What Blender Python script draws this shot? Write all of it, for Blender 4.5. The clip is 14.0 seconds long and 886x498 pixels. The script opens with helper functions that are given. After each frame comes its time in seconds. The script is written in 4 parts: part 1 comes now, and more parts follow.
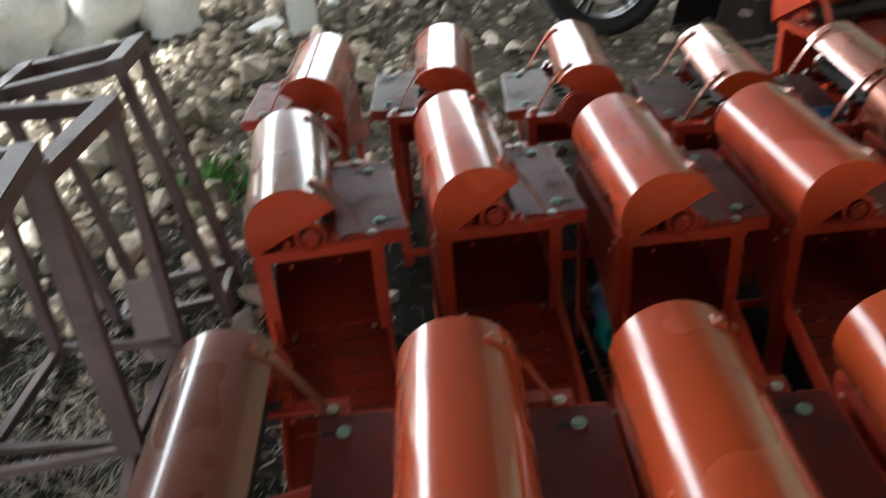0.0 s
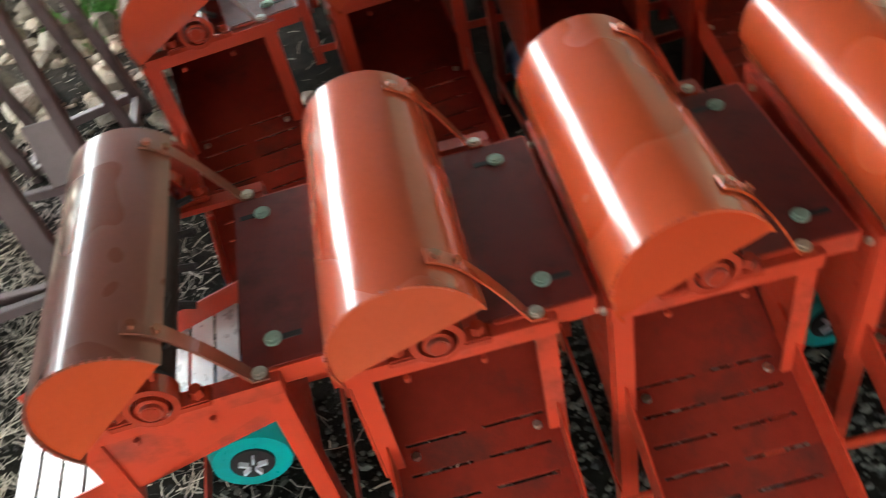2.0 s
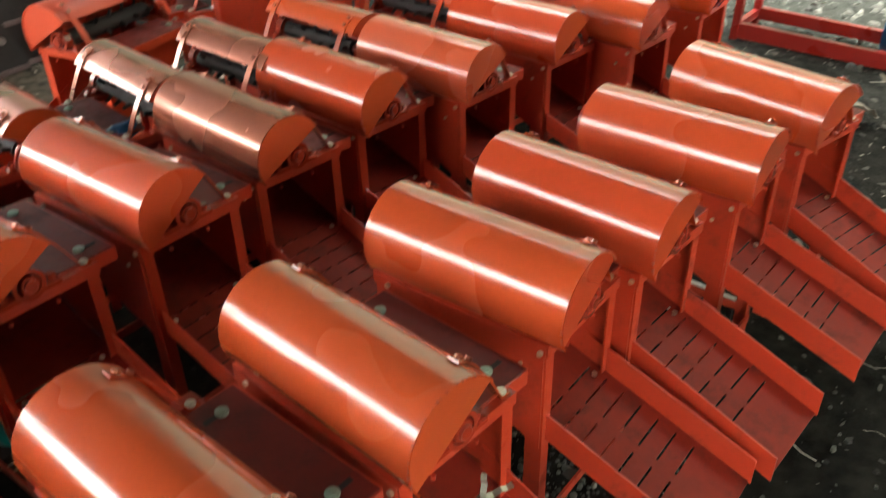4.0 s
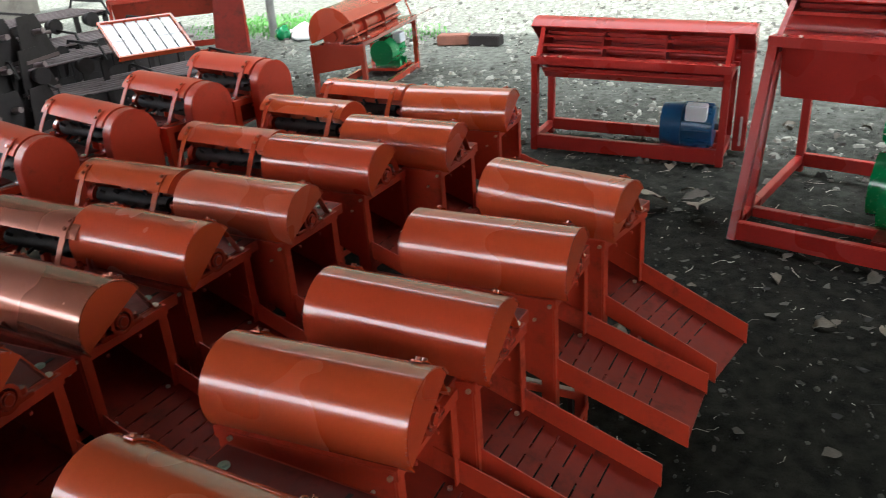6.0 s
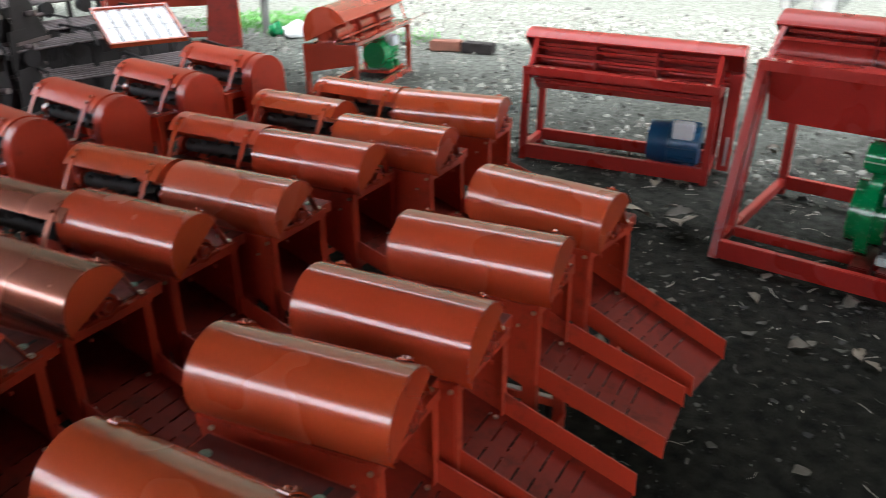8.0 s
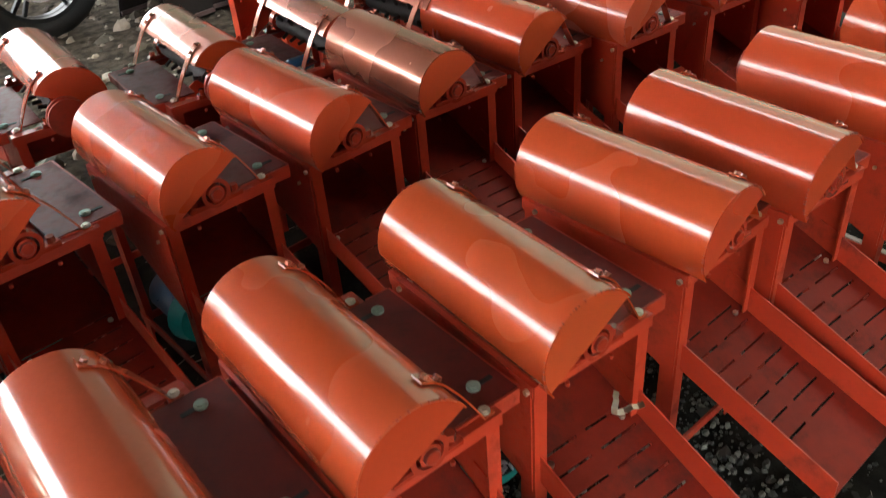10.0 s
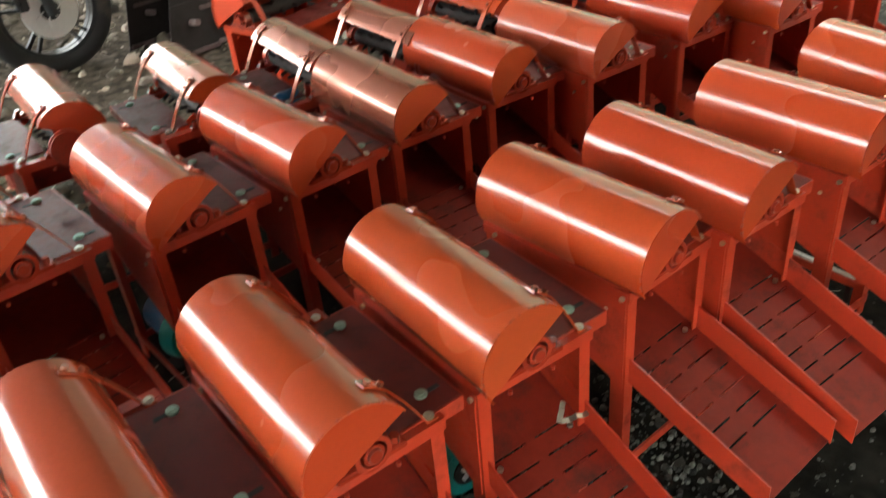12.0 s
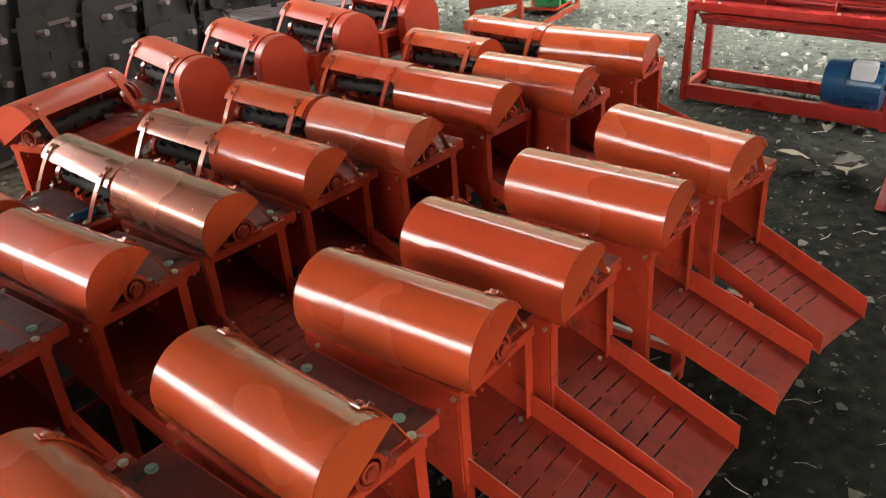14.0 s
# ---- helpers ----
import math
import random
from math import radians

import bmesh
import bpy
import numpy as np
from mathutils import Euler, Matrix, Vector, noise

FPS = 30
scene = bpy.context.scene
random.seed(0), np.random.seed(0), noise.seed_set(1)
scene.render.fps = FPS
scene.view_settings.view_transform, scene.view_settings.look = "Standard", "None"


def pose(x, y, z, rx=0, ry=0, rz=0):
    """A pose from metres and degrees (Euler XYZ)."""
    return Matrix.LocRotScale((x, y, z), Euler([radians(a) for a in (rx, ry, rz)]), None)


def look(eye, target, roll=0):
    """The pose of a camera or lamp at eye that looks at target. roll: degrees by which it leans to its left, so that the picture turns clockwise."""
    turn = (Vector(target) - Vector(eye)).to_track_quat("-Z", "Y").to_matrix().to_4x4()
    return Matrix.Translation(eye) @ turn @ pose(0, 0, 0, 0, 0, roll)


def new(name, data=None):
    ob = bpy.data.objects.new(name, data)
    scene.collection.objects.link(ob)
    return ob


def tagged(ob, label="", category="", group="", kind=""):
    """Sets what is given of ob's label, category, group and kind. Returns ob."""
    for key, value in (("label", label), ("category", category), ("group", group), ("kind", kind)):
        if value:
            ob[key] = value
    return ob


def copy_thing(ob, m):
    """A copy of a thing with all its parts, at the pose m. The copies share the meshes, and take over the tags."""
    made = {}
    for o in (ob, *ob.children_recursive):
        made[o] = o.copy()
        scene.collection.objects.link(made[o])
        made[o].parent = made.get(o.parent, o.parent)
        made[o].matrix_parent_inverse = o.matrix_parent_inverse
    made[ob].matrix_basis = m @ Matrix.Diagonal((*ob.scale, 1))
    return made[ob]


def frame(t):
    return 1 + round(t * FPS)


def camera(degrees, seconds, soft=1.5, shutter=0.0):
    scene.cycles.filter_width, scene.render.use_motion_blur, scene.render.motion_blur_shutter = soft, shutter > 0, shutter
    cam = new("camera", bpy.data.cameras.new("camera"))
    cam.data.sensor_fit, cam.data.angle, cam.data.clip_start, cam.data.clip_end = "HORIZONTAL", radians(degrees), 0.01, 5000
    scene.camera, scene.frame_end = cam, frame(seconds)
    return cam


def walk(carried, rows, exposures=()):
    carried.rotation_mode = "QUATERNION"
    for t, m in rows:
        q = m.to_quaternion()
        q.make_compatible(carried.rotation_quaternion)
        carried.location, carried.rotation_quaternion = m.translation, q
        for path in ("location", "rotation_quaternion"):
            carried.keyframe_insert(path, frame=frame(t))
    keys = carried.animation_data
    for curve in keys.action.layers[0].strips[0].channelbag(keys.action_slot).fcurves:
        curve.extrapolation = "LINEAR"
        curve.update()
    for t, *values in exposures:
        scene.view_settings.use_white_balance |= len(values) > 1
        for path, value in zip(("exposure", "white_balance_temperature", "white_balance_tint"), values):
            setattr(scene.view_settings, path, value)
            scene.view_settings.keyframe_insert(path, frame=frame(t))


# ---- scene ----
cam = camera(56.6, 14.0, soft=0.6, shutter=0.6)
PATH = [
    (0, (-0.5448, -0.78, 1.134), (-0.6528, 1.284, -0.084), -5.0),
    (0.5, (-0.5712, -0.7692, 1.104), (-0.8628, 1.148, -0.3096), -5.6),
    (1, (-0.5736, -0.7572, 1.085), (-0.8964, 1.052, -0.4584), -6.9),
    (1.5, (-0.5448, -0.768, 1.07), (-0.7344, 0.99, -0.5532), -8.9),
    (2, (-0.5064, -0.8028, 1.046), (-0.5484, 0.9384, -0.6048), -14.3),
    (2.5, (-0.4572, -0.8532, 1.039), (-0.2604, 0.888, -0.6012), -17.7),
    (3, (-0.4632, -0.84, 1.072), (0.2316, 0.834, -0.5016), -11.0),
    (3.3, (-0.4992, -0.8232, 1.111), (0.5184, 0.7668, -0.3708), -5.6),
    (3.5, (-0.5136, -0.786, 1.127), (0.7032, 0.7008, -0.312), -2.4),
    (4, (-0.5388, -0.7632, 1.172), (0.9372, 0.612, -0.126), -1.5),
    (4.2, (-0.546, -0.7644, 1.189), (0.9948, 0.5916, -0.0552), -1.9),
    (6.3, (-0.546, -0.8268, 1.204), (1.36, 0.246, 0.2136), -4.8),
    (6.5, (-0.5544, -0.8328, 1.208), (1.368, 0.2112, 0.2196), -4.8),
    (7, (-0.546, -0.8304, 1.208), (1.421, 0.1464, 0.24), -3.9),
    (7.5, (-0.5556, -0.8244, 1.211), (1.426, 0.1176, 0.2376), -2.1),
    (8, (-0.5688, -0.8076, 1.2), (1.342, 0.2544, 0.2112), -1.0),
    (8.5, (-0.6084, -0.7896, 1.202), (1.148, 0.5004, 0.1968), -0.7),
    (9, (-0.6324, -0.7656, 1.174), (0.8748, 0.7128, 0.0336), -1.4),
    (9.2, (-0.6276, -0.7596, 1.169), (0.7716, 0.7752, -0.0324), -2.1),
    (11.3, (-0.5784, -0.9648, 1.16), (0.4224, 0.6624, -0.294), -5.8),
    (11.5, (-0.5784, -0.9588, 1.169), (0.4224, 0.6828, -0.2688), -5.6),
    (12, (-0.5772, -0.9504, 1.201), (0.5316, 0.732, -0.1044), -5.8),
    (12.5, (-0.5592, -0.954, 1.206), (0.7056, 0.6768, -0.0192), -6.2),
    (13, (-0.5328, -0.948, 1.204), (0.8652, 0.5736, -0.018), -5.6),
    (13.5, (-0.5244, -0.9348, 1.199), (0.9744, 0.522, 0.0192), -4.8),
    (14, (-0.5196, -0.9312, 1.199), (1.034, 0.516, 0.0804), -4.7),
]
walk(cam, [(t, look(eye, target, roll)) for t, eye, target, roll in PATH],
     exposures=[(0.0, 2.9, 6100, 4), (1.0, 3.3, 6100, 5), (3.0, 3.55, 6600, 4), (4.2, 3.55, 6700, 3), (6.3, 2.5, 5900, 7), (8.2, 2.5, 5900, 9), (9.2, 3.02, 6200, 9), (11.3, 3.5, 6700, 5), (13.5, 3.4, 6600, 5), (14.0, 3.28, 6600, 5)])

# ---- world, sun, exposure ----
world = bpy.data.worlds.new("sky")
scene.world = world
world.use_nodes = True
wn = world.node_tree
wn.nodes.clear()
sky = wn.nodes.new("ShaderNodeTexSky")
sky.sky_type = "NISHITA"
sky.sun_disc = False
sky.sun_elevation, sky.sun_rotation = radians(50), radians(275)
sky.dust_density = 3.0
wbg = wn.nodes.new("ShaderNodeBackground")
wbg.inputs["Strength"].default_value = 0.15
wout = wn.nodes.new("ShaderNodeOutputWorld")
haze = wn.nodes.new("ShaderNodeMix")
haze.data_type = "RGBA"
haze.inputs["Factor"].default_value = 0.4
haze.inputs["B"].default_value = (13.5, 12.6, 11.0, 1)
wn.links.new(sky.outputs[0], haze.inputs["A"])
wn.links.new(haze.outputs["Result"], wbg.inputs[0])
wn.links.new(wbg.outputs[0], wout.inputs[0])
sun = new("sun", bpy.data.lights.new("sun", "SUN"))
sun.data.energy, sun.data.angle, sun.data.color = 2.5, radians(0.6), (1.0, 0.95, 0.88)
sun.matrix_world = look((-6.0, 0.5, 7.15), (0, 0, 0))


# ---- mesh helpers ----
def bm_box(lo, hi, bm=None):
    bm = bm or bmesh.new()
    c = [(a + b) / 2 for a, b in zip(lo, hi)]
    s = [abs(b - a) for a, b in zip(lo, hi)]
    bmesh.ops.create_cube(bm, size=1, matrix=Matrix.LocRotScale(c, None, s))
    return bm


def bm_bar(a, b, w, h, bm=None, up=(0, 0, 1)):
    """A rectangular bar from a to b, w wide and h high."""
    bm = bm or bmesh.new()
    a, b = Vector(a), Vector(b)
    d = (b - a).normalized()
    u = Vector(up)
    if abs(d.dot(u)) > 0.98:
        u = Vector((0, 1, 0))
    x = d.cross(u).normalized()
    z = x.cross(d)
    m = Matrix((x, d, z)).transposed().to_4x4()
    m.translation = (a + b) / 2
    bmesh.ops.create_cube(bm, size=1, matrix=m @ Matrix.Diagonal((w, (b - a).length, h, 1)))
    return bm


def bm_rod(a, b, r, bm=None, seg=12, r2=None):
    """A round bar from a to b."""
    bm = bm or bmesh.new()
    a, b = Vector(a), Vector(b)
    m = (b - a).to_track_quat("Z", "Y").to_matrix().to_4x4()
    m.translation = (a + b) / 2
    bmesh.ops.create_cone(bm, cap_ends=True, segments=seg, radius1=r, radius2=r if r2 is None else r2, depth=(b - a).length, matrix=m)
    return bm


def bm_prism(outline, axis, lo, hi, bm=None):
    """Extrudes a closed outline of (u, v) along an axis: x gives (y, z), y gives (x, z), z gives (x, y)."""
    bm = bm or bmesh.new()

    def put(u, v, w):
        return bm.verts.new({"x": (w, u, v), "y": (u, w, v), "z": (u, v, w)}[axis])

    lo_v, hi_v = [put(u, v, lo) for u, v in outline], [put(u, v, hi) for u, v in outline]
    n = len(outline)
    bm.faces.new(lo_v), bm.faces.new(hi_v[::-1])
    for i in range(n):
        bm.faces.new((lo_v[i], hi_v[i], hi_v[(i + 1) % n], lo_v[(i + 1) % n]))
    bmesh.ops.recalc_face_normals(bm, faces=bm.faces)
    return bm


def bm_angle(a, b, w, t, n1, n2, bm=None):
    """An angle iron from a to b: two legs w wide and t thick that spread along n1 and n2 from the edge a-b."""
    bm = bm or bmesh.new()
    n1, n2, a, b = Vector(n1), Vector(n2), Vector(a), Vector(b)
    prof = [n1 * 0, n1 * w, n1 * w + n2 * t, n1 * t + n2 * t, n1 * t + n2 * w, n2 * w]
    va, vb = [bm.verts.new(a + p) for p in prof], [bm.verts.new(b + p) for p in prof]
    bm.faces.new(va), bm.faces.new(vb[::-1])
    for i in range(6):
        bm.faces.new((va[i], vb[i], vb[(i + 1) % 6], va[(i + 1) % 6]))
    bmesh.ops.recalc_face_normals(bm, faces=bm.faces)
    return bm


def bm_arc_sheet(cx, cz, r, a0, a1, y0, y1, t, seg=28, bm=None):
    """A curved sheet about an axis along y."""
    bm = bm or bmesh.new()
    outer = [(cx + r * math.cos(radians(a0 + (a1 - a0) * i / seg)), cz + r * math.sin(radians(a0 + (a1 - a0) * i / seg))) for i in range(seg + 1)]
    inner = [(cx + (r - t) * math.cos(radians(a0 + (a1 - a0) * i / seg)), cz + (r - t) * math.sin(radians(a0 + (a1 - a0) * i / seg))) for i in range(seg + 1)]
    return bm_prism(outer + inner[::-1], "y", y0, y1, bm)


def mesh_of(name, bm, mat, smooth=0.0):
    me = bpy.data.meshes.new(name)
    bm.to_mesh(me)
    bm.free()
    if mat:
        me.materials.append(mat)
    if smooth:
        me.polygons.foreach_set("use_smooth", [True] * len(me.polygons))
        me.set_sharp_from_angle(angle=radians(smooth))
    return me


def part(name, bm, mat, parent, label="", smooth=0.0, bevel=0.0):
    """Links a bmesh as one mesh object under a thing or a part."""
    if bevel:
        edges = [e for e in bm.edges if len(e.link_faces) == 2 and e.calc_face_angle() > 0.6]
        bmesh.ops.bevel(bm, geom=edges, offset=bevel, segments=2, affect="EDGES", clamp_overlap=True)
    ob = new(name, mesh_of(name, bm, mat, smooth))
    ob.parent = parent
    return tagged(ob, label)


def thing(name, label, category, group="", kind="", at=None):
    ob = new(name)
    if at is not None:
        ob.matrix_basis = at
    return tagged(ob, label, category, group, kind)


def whole(name, bm, mat, label, category, group="", kind="", at=None, smooth=0.0, bevel=0.0):
    ob = part(name, bm, mat, None, "", smooth, bevel)
    if at is not None:
        ob.matrix_basis = at
    return tagged(ob, label, category, group, kind)


# ---- materials ----
def material(name, base, rough=0.5, metal=0.0, vary=0.15, scale=8.0, fine=90.0, bump=0.05, dirt=None, dirt_amount=0.3, dirt_scale=6.0, coat=0.0, coat_rough=0.12, shift=0.0, spec=0.5, coords="Object", sheet=False, each=0.0, island=False):
    """A surface with colour variation at two scales, dirt patches, roughness variation and fine relief."""
    m = bpy.data.materials.new(name)
    m.use_nodes = True
    nt = m.node_tree
    n, l = nt.nodes, nt.links
    b = n["Principled BSDF"]
    tc = n.new("ShaderNodeTexCoord")
    info = n.new("ShaderNodeObjectInfo")
    add = n.new("ShaderNodeVectorMath")
    add.operation = "ADD"
    sc = n.new("ShaderNodeMath")
    sc.operation = "MULTIPLY"
    sc.inputs[1].default_value = 37.0
    l.new(info.outputs["Random"], sc.inputs[0])
    l.new(tc.outputs[coords], add.inputs[0])
    l.new(sc.outputs[0], add.inputs[1])
    big, small = n.new("ShaderNodeTexNoise"), n.new("ShaderNodeTexNoise")
    big.inputs["Scale"].default_value, big.inputs["Detail"].default_value = scale, 6
    small.inputs["Scale"].default_value, small.inputs["Detail"].default_value = fine, 5
    if sheet:
        big.inputs["Detail"].default_value = 2
    for t in (big, small):
        l.new(add.outputs[0], t.inputs["Vector"])
    mixn = n.new("ShaderNodeMath")
    mixn.operation = "MULTIPLY_ADD"
    mixn.inputs[1].default_value = 0.6
    l.new(small.outputs[0], mixn.inputs[0])
    l.new(big.outputs[0], mixn.inputs[2])
    mr = n.new("ShaderNodeMapRange")
    mr.inputs["From Min"].default_value, mr.inputs["From Max"].default_value = 0.5, 1.1
    mr.inputs["To Min"].default_value, mr.inputs["To Max"].default_value = 1 - vary, 1 + vary
    l.new(mixn.outputs[0], mr.inputs["Value"])
    hsv = n.new("ShaderNodeHueSaturation")
    hsv.inputs["Color"].default_value = (*base, 1)
    val = mr.outputs[0]
    if each:
        er, em = n.new("ShaderNodeMapRange"), n.new("ShaderNodeMath")
        er.inputs["To Min"].default_value, er.inputs["To Max"].default_value = 1 - each, 1 + each
        em.operation = "MULTIPLY"
        src = n.new("ShaderNodeNewGeometry").outputs["Random Per Island"] if island else info.outputs["Random"]
        l.new(src, er.inputs["Value"])
        l.new(er.outputs[0], em.inputs[0])
        l.new(val, em.inputs[1])
        val = em.outputs[0]
    l.new(val, hsv.inputs["Value"])
    if shift:
        hm = n.new("ShaderNodeMapRange")
        hm.inputs["To Min"].default_value, hm.inputs["To Max"].default_value = 0.5 - shift, 0.5 + shift
        l.new(info.outputs["Random"], hm.inputs["Value"])
        l.new(hm.outputs[0], hsv.inputs["Hue"])
    col = hsv.outputs[0]
    rr = n.new("ShaderNodeMapRange")
    rr.inputs["From Min"].default_value, rr.inputs["From Max"].default_value = 0.3, 0.75
    rr.inputs["To Min"].default_value, rr.inputs["To Max"].default_value = max(rough - 0.08, 0.03), min(rough + 0.1, 1)
    l.new((big if sheet else small).outputs[0], rr.inputs["Value"])
    rough_out = rr.outputs[0]
    if dirt:
        dn = n.new("ShaderNodeTexNoise")
        dn.inputs["Scale"].default_value, dn.inputs["Detail"].default_value, dn.inputs["Roughness"].default_value = dirt_scale, 9, 0.68
        l.new(add.outputs[0], dn.inputs["Vector"])
        dr = n.new("ShaderNodeMapRange")
        dr.inputs["From Min"].default_value, dr.inputs["From Max"].default_value = 0.62 - 0.3 * dirt_amount, 0.80 - 0.2 * dirt_amount
        l.new(dn.outputs[0], dr.inputs["Value"])
        mc = n.new("ShaderNodeMix")
        mc.data_type = "RGBA"
        mc.inputs["B"].default_value = (*dirt, 1)
        l.new(dr.outputs[0], mc.inputs["Factor"])
        l.new(col, mc.inputs["A"])
        col = mc.outputs["Result"]
        mf = n.new("ShaderNodeMix")
        mf.data_type = "FLOAT"
        mf.inputs["B"].default_value = 0.8
        l.new(dr.outputs[0], mf.inputs["Factor"])
        l.new(rough_out, mf.inputs["A"])
        rough_out = mf.outputs["Result"]
    l.new(col, b.inputs["Base Color"])
    l.new(rough_out, b.inputs["Roughness"])
    b.inputs["Metallic"].default_value = metal
    b.inputs["Coat Weight"].default_value = coat
    b.inputs["Coat Roughness"].default_value = coat_rough
    b.inputs["Specular IOR Level"].default_value = spec
    if bump:
        bp = n.new("ShaderNodeBump")
        bp.inputs["Strength"].default_value, bp.inputs["Distance"].default_value = bump, 0.01 if sheet else 0.002
        l.new(big.outputs[0] if sheet else mixn.outputs[0], bp.inputs["Height"])
        l.new(bp.outputs[0], b.inputs["Normal"])
    return m


ORANGE = material("orange_paint", (0.46, 0.060, 0.0175), 0.26, vary=0.06, scale=5, fine=160, bump=0.0, coat=0.9, coat_rough=0.07, shift=0.003, sheet=True)
BRONZE = material("brownish_orange_paint", (0.21, 0.066, 0.042), 0.32, metal=0.0, vary=0.10, scale=5, fine=160, bump=0.0, coat=0.8, coat_rough=0.08, shift=0.004, sheet=True)
SATIN = material("satin_orange_paint", (0.50, 0.052, 0.016), 0.42, vary=0.06, scale=5, fine=160, bump=0.0, coat=0.12, spec=0.35, sheet=True)
# orange paint paled and part metallic to imitate broad sky sheen
SHEEN_ORANGE = material("orange_paint_pale_sheen", (0.40, 0.125, 0.075), 0.27, metal=0.5, vary=0.08, scale=5, fine=160, bump=0.0, coat=1.0, coat_rough=0.08, sheet=True)
# the same orange, its colour dulled in place of a dark reflection
REFLECT_DULLED = material("reflection_dulled_orange", (0.46, 0.075, 0.030), 0.26, vary=0.07, scale=5, fine=160, bump=0.0, coat=1.0, coat_rough=0.07, sheet=True)
FRAME_RED = material("orange_red_frame_paint", (0.43, 0.039, 0.0145), 0.38, vary=0.10, scale=7, fine=120, bump=0.03, coat=0.25, dirt=(0.17, 0.028, 0.016), dirt_amount=0.22, dirt_scale=14)
RED = material("red_oxide_paint", (0.32, 0.032, 0.015), 0.36, vary=0.16, scale=9, fine=80, bump=0.05, dirt=(0.10, 0.03, 0.02), dirt_amount=0.3, dirt_scale=12, coat=0.2)
PLATE = material("dull_red_plate", (0.15, 0.018, 0.013), 0.42, spec=0.24, vary=0.2, scale=9, fine=70, bump=0.06, dirt=(0.07, 0.022, 0.018), dirt_amount=0.4, dirt_scale=14)
FLOOR = material("dull_red_chute", (0.195, 0.019, 0.010), 0.50, spec=0.15, vary=0.2, scale=9, fine=70, bump=0.06, dirt=(0.08, 0.022, 0.016), dirt_amount=0.35, dirt_scale=14)
THRESHER_RED = material("bright_red_paint", (0.36, 0.026, 0.020), 0.30, vary=0.10, scale=6, fine=120, bump=0.0, coat=0.06, coat_rough=0.1, spec=0.35, sheet=True)
GLOSS_RED = material("glossy_red_paint", (0.33, 0.035, 0.016), 0.2, vary=0.06, scale=5, fine=160, bump=0.0, coat=1.0, sheet=True)
PRIMER = material("brown_primer", (0.110, 0.076, 0.075), 0.5, vary=0.2, scale=7, fine=80, bump=0.06, dirt=(0.03, 0.022, 0.02), dirt_amount=0.3)
PALE_PRIMER = material("pale_brown_primer", (0.20, 0.15, 0.145), 0.55, vary=0.15, scale=7, fine=80, bump=0.04, dirt=(0.08, 0.06, 0.055), dirt_amount=0.25)
DARK_STEEL = material("dark_steel", (0.024, 0.0195, 0.0195), 0.62, metal=0.0, spec=0.3, vary=0.3, bump=0.06, dirt=(0.015, 0.012, 0.01), dirt_amount=0.4)
ZINC = material("zinc_bolt", (0.62, 0.60, 0.52), 0.46, metal=1.0, vary=0.2, scale=40, fine=200)
GREEN_ZINC = material("green_zinc", (0.30, 0.42, 0.34), 0.5, metal=0.5, vary=0.25, scale=40, fine=200)
TEAL = material("teal_paint", (0.01, 0.33, 0.30), 0.35, vary=0.15, coat=0.3)
BLUE = material("blue_paint", (0.008, 0.085, 0.20), 0.35, vary=0.15, coat=0.3)
GREEN = material("green_paint", (0.005, 0.20, 0.06), 0.22, vary=0.15, coat=0.5)
WHITE_BOX = material("pale_plastic", (0.7, 0.74, 0.78), 0.4, vary=0.06)
RUBBER = material("tyre_rubber", (0.018, 0.02, 0.022), 0.65, vary=0.3, bump=0.1, dirt=(0.12, 0.10, 0.08), dirt_amount=0.25)
ALLOY = material("black_alloy", (0.03, 0.035, 0.04), 0.35, metal=0.3)
DISC = material("bright_brake_disc", (0.72, 0.74, 0.74), 0.45, metal=0.3, vary=0.08, scale=20, fine=120, bump=0.02)
ROOF_MAT = material("roof_underside", (0.06, 0.055, 0.05), 0.8, vary=0.3, scale=2, fine=20)
WOOD = material("weathered_wood", (0.22, 0.15, 0.09), 0.75, vary=0.3)
BRICK = material("fired_brick", (0.22, 0.09, 0.06), 0.85, vary=0.25, fine=60, bump=0.3)
STONE = material("rubble_stone", (0.46, 0.42, 0.36), 0.9, each=0.6, vary=0.35, scale=6, fine=40, bump=0.5, dirt=(0.10, 0.08, 0.06), dirt_amount=0.5)
LEAF = material("dry_leaf", (0.12, 0.10, 0.072), 0.7, each=0.6, vary=0.4, scale=20, fine=90)
STRAW = material("dry_straw", (0.36, 0.33, 0.27), 0.6, vary=0.3, each=0.97, island=True)
HUSK = material("husk", (0.050, 0.047, 0.037), 0.8, vary=0.3, each=0.85, island=True)
GRAVEL = material("gravel", (0.060, 0.063, 0.051), 0.8, vary=0.3, fine=60, bump=0.2, each=0.85, island=True)
CHIPS = material("stone_chips", (0.30, 0.265, 0.215), 0.9, vary=0.3, fine=40, bump=0.3, each=0.85, island=True)
WALL = material("light_block_wall", (0.15, 0.135, 0.115), 0.9, vary=0.3, scale=2, fine=20, bump=0.3, dirt=(0.07, 0.06, 0.05), dirt_amount=0.4)
GRASS = material("green_grass", (0.075, 0.24, 0.04), 0.6, vary=0.4)
FOLIAGE = material("far_foliage", (0.044, 0.052, 0.032), 0.8, vary=0.6, scale=0.6, fine=4.0, bump=0.0)
CLOD = material("soil_clod", (0.115, 0.10, 0.075), 0.95, each=0.8, island=True, vary=0.35, scale=6, fine=40, bump=0.5)
CRUMB = material("grey_crumb", (0.17, 0.17, 0.145), 0.9, each=0.8, island=True, vary=0.3, scale=6, fine=40, bump=0.4)
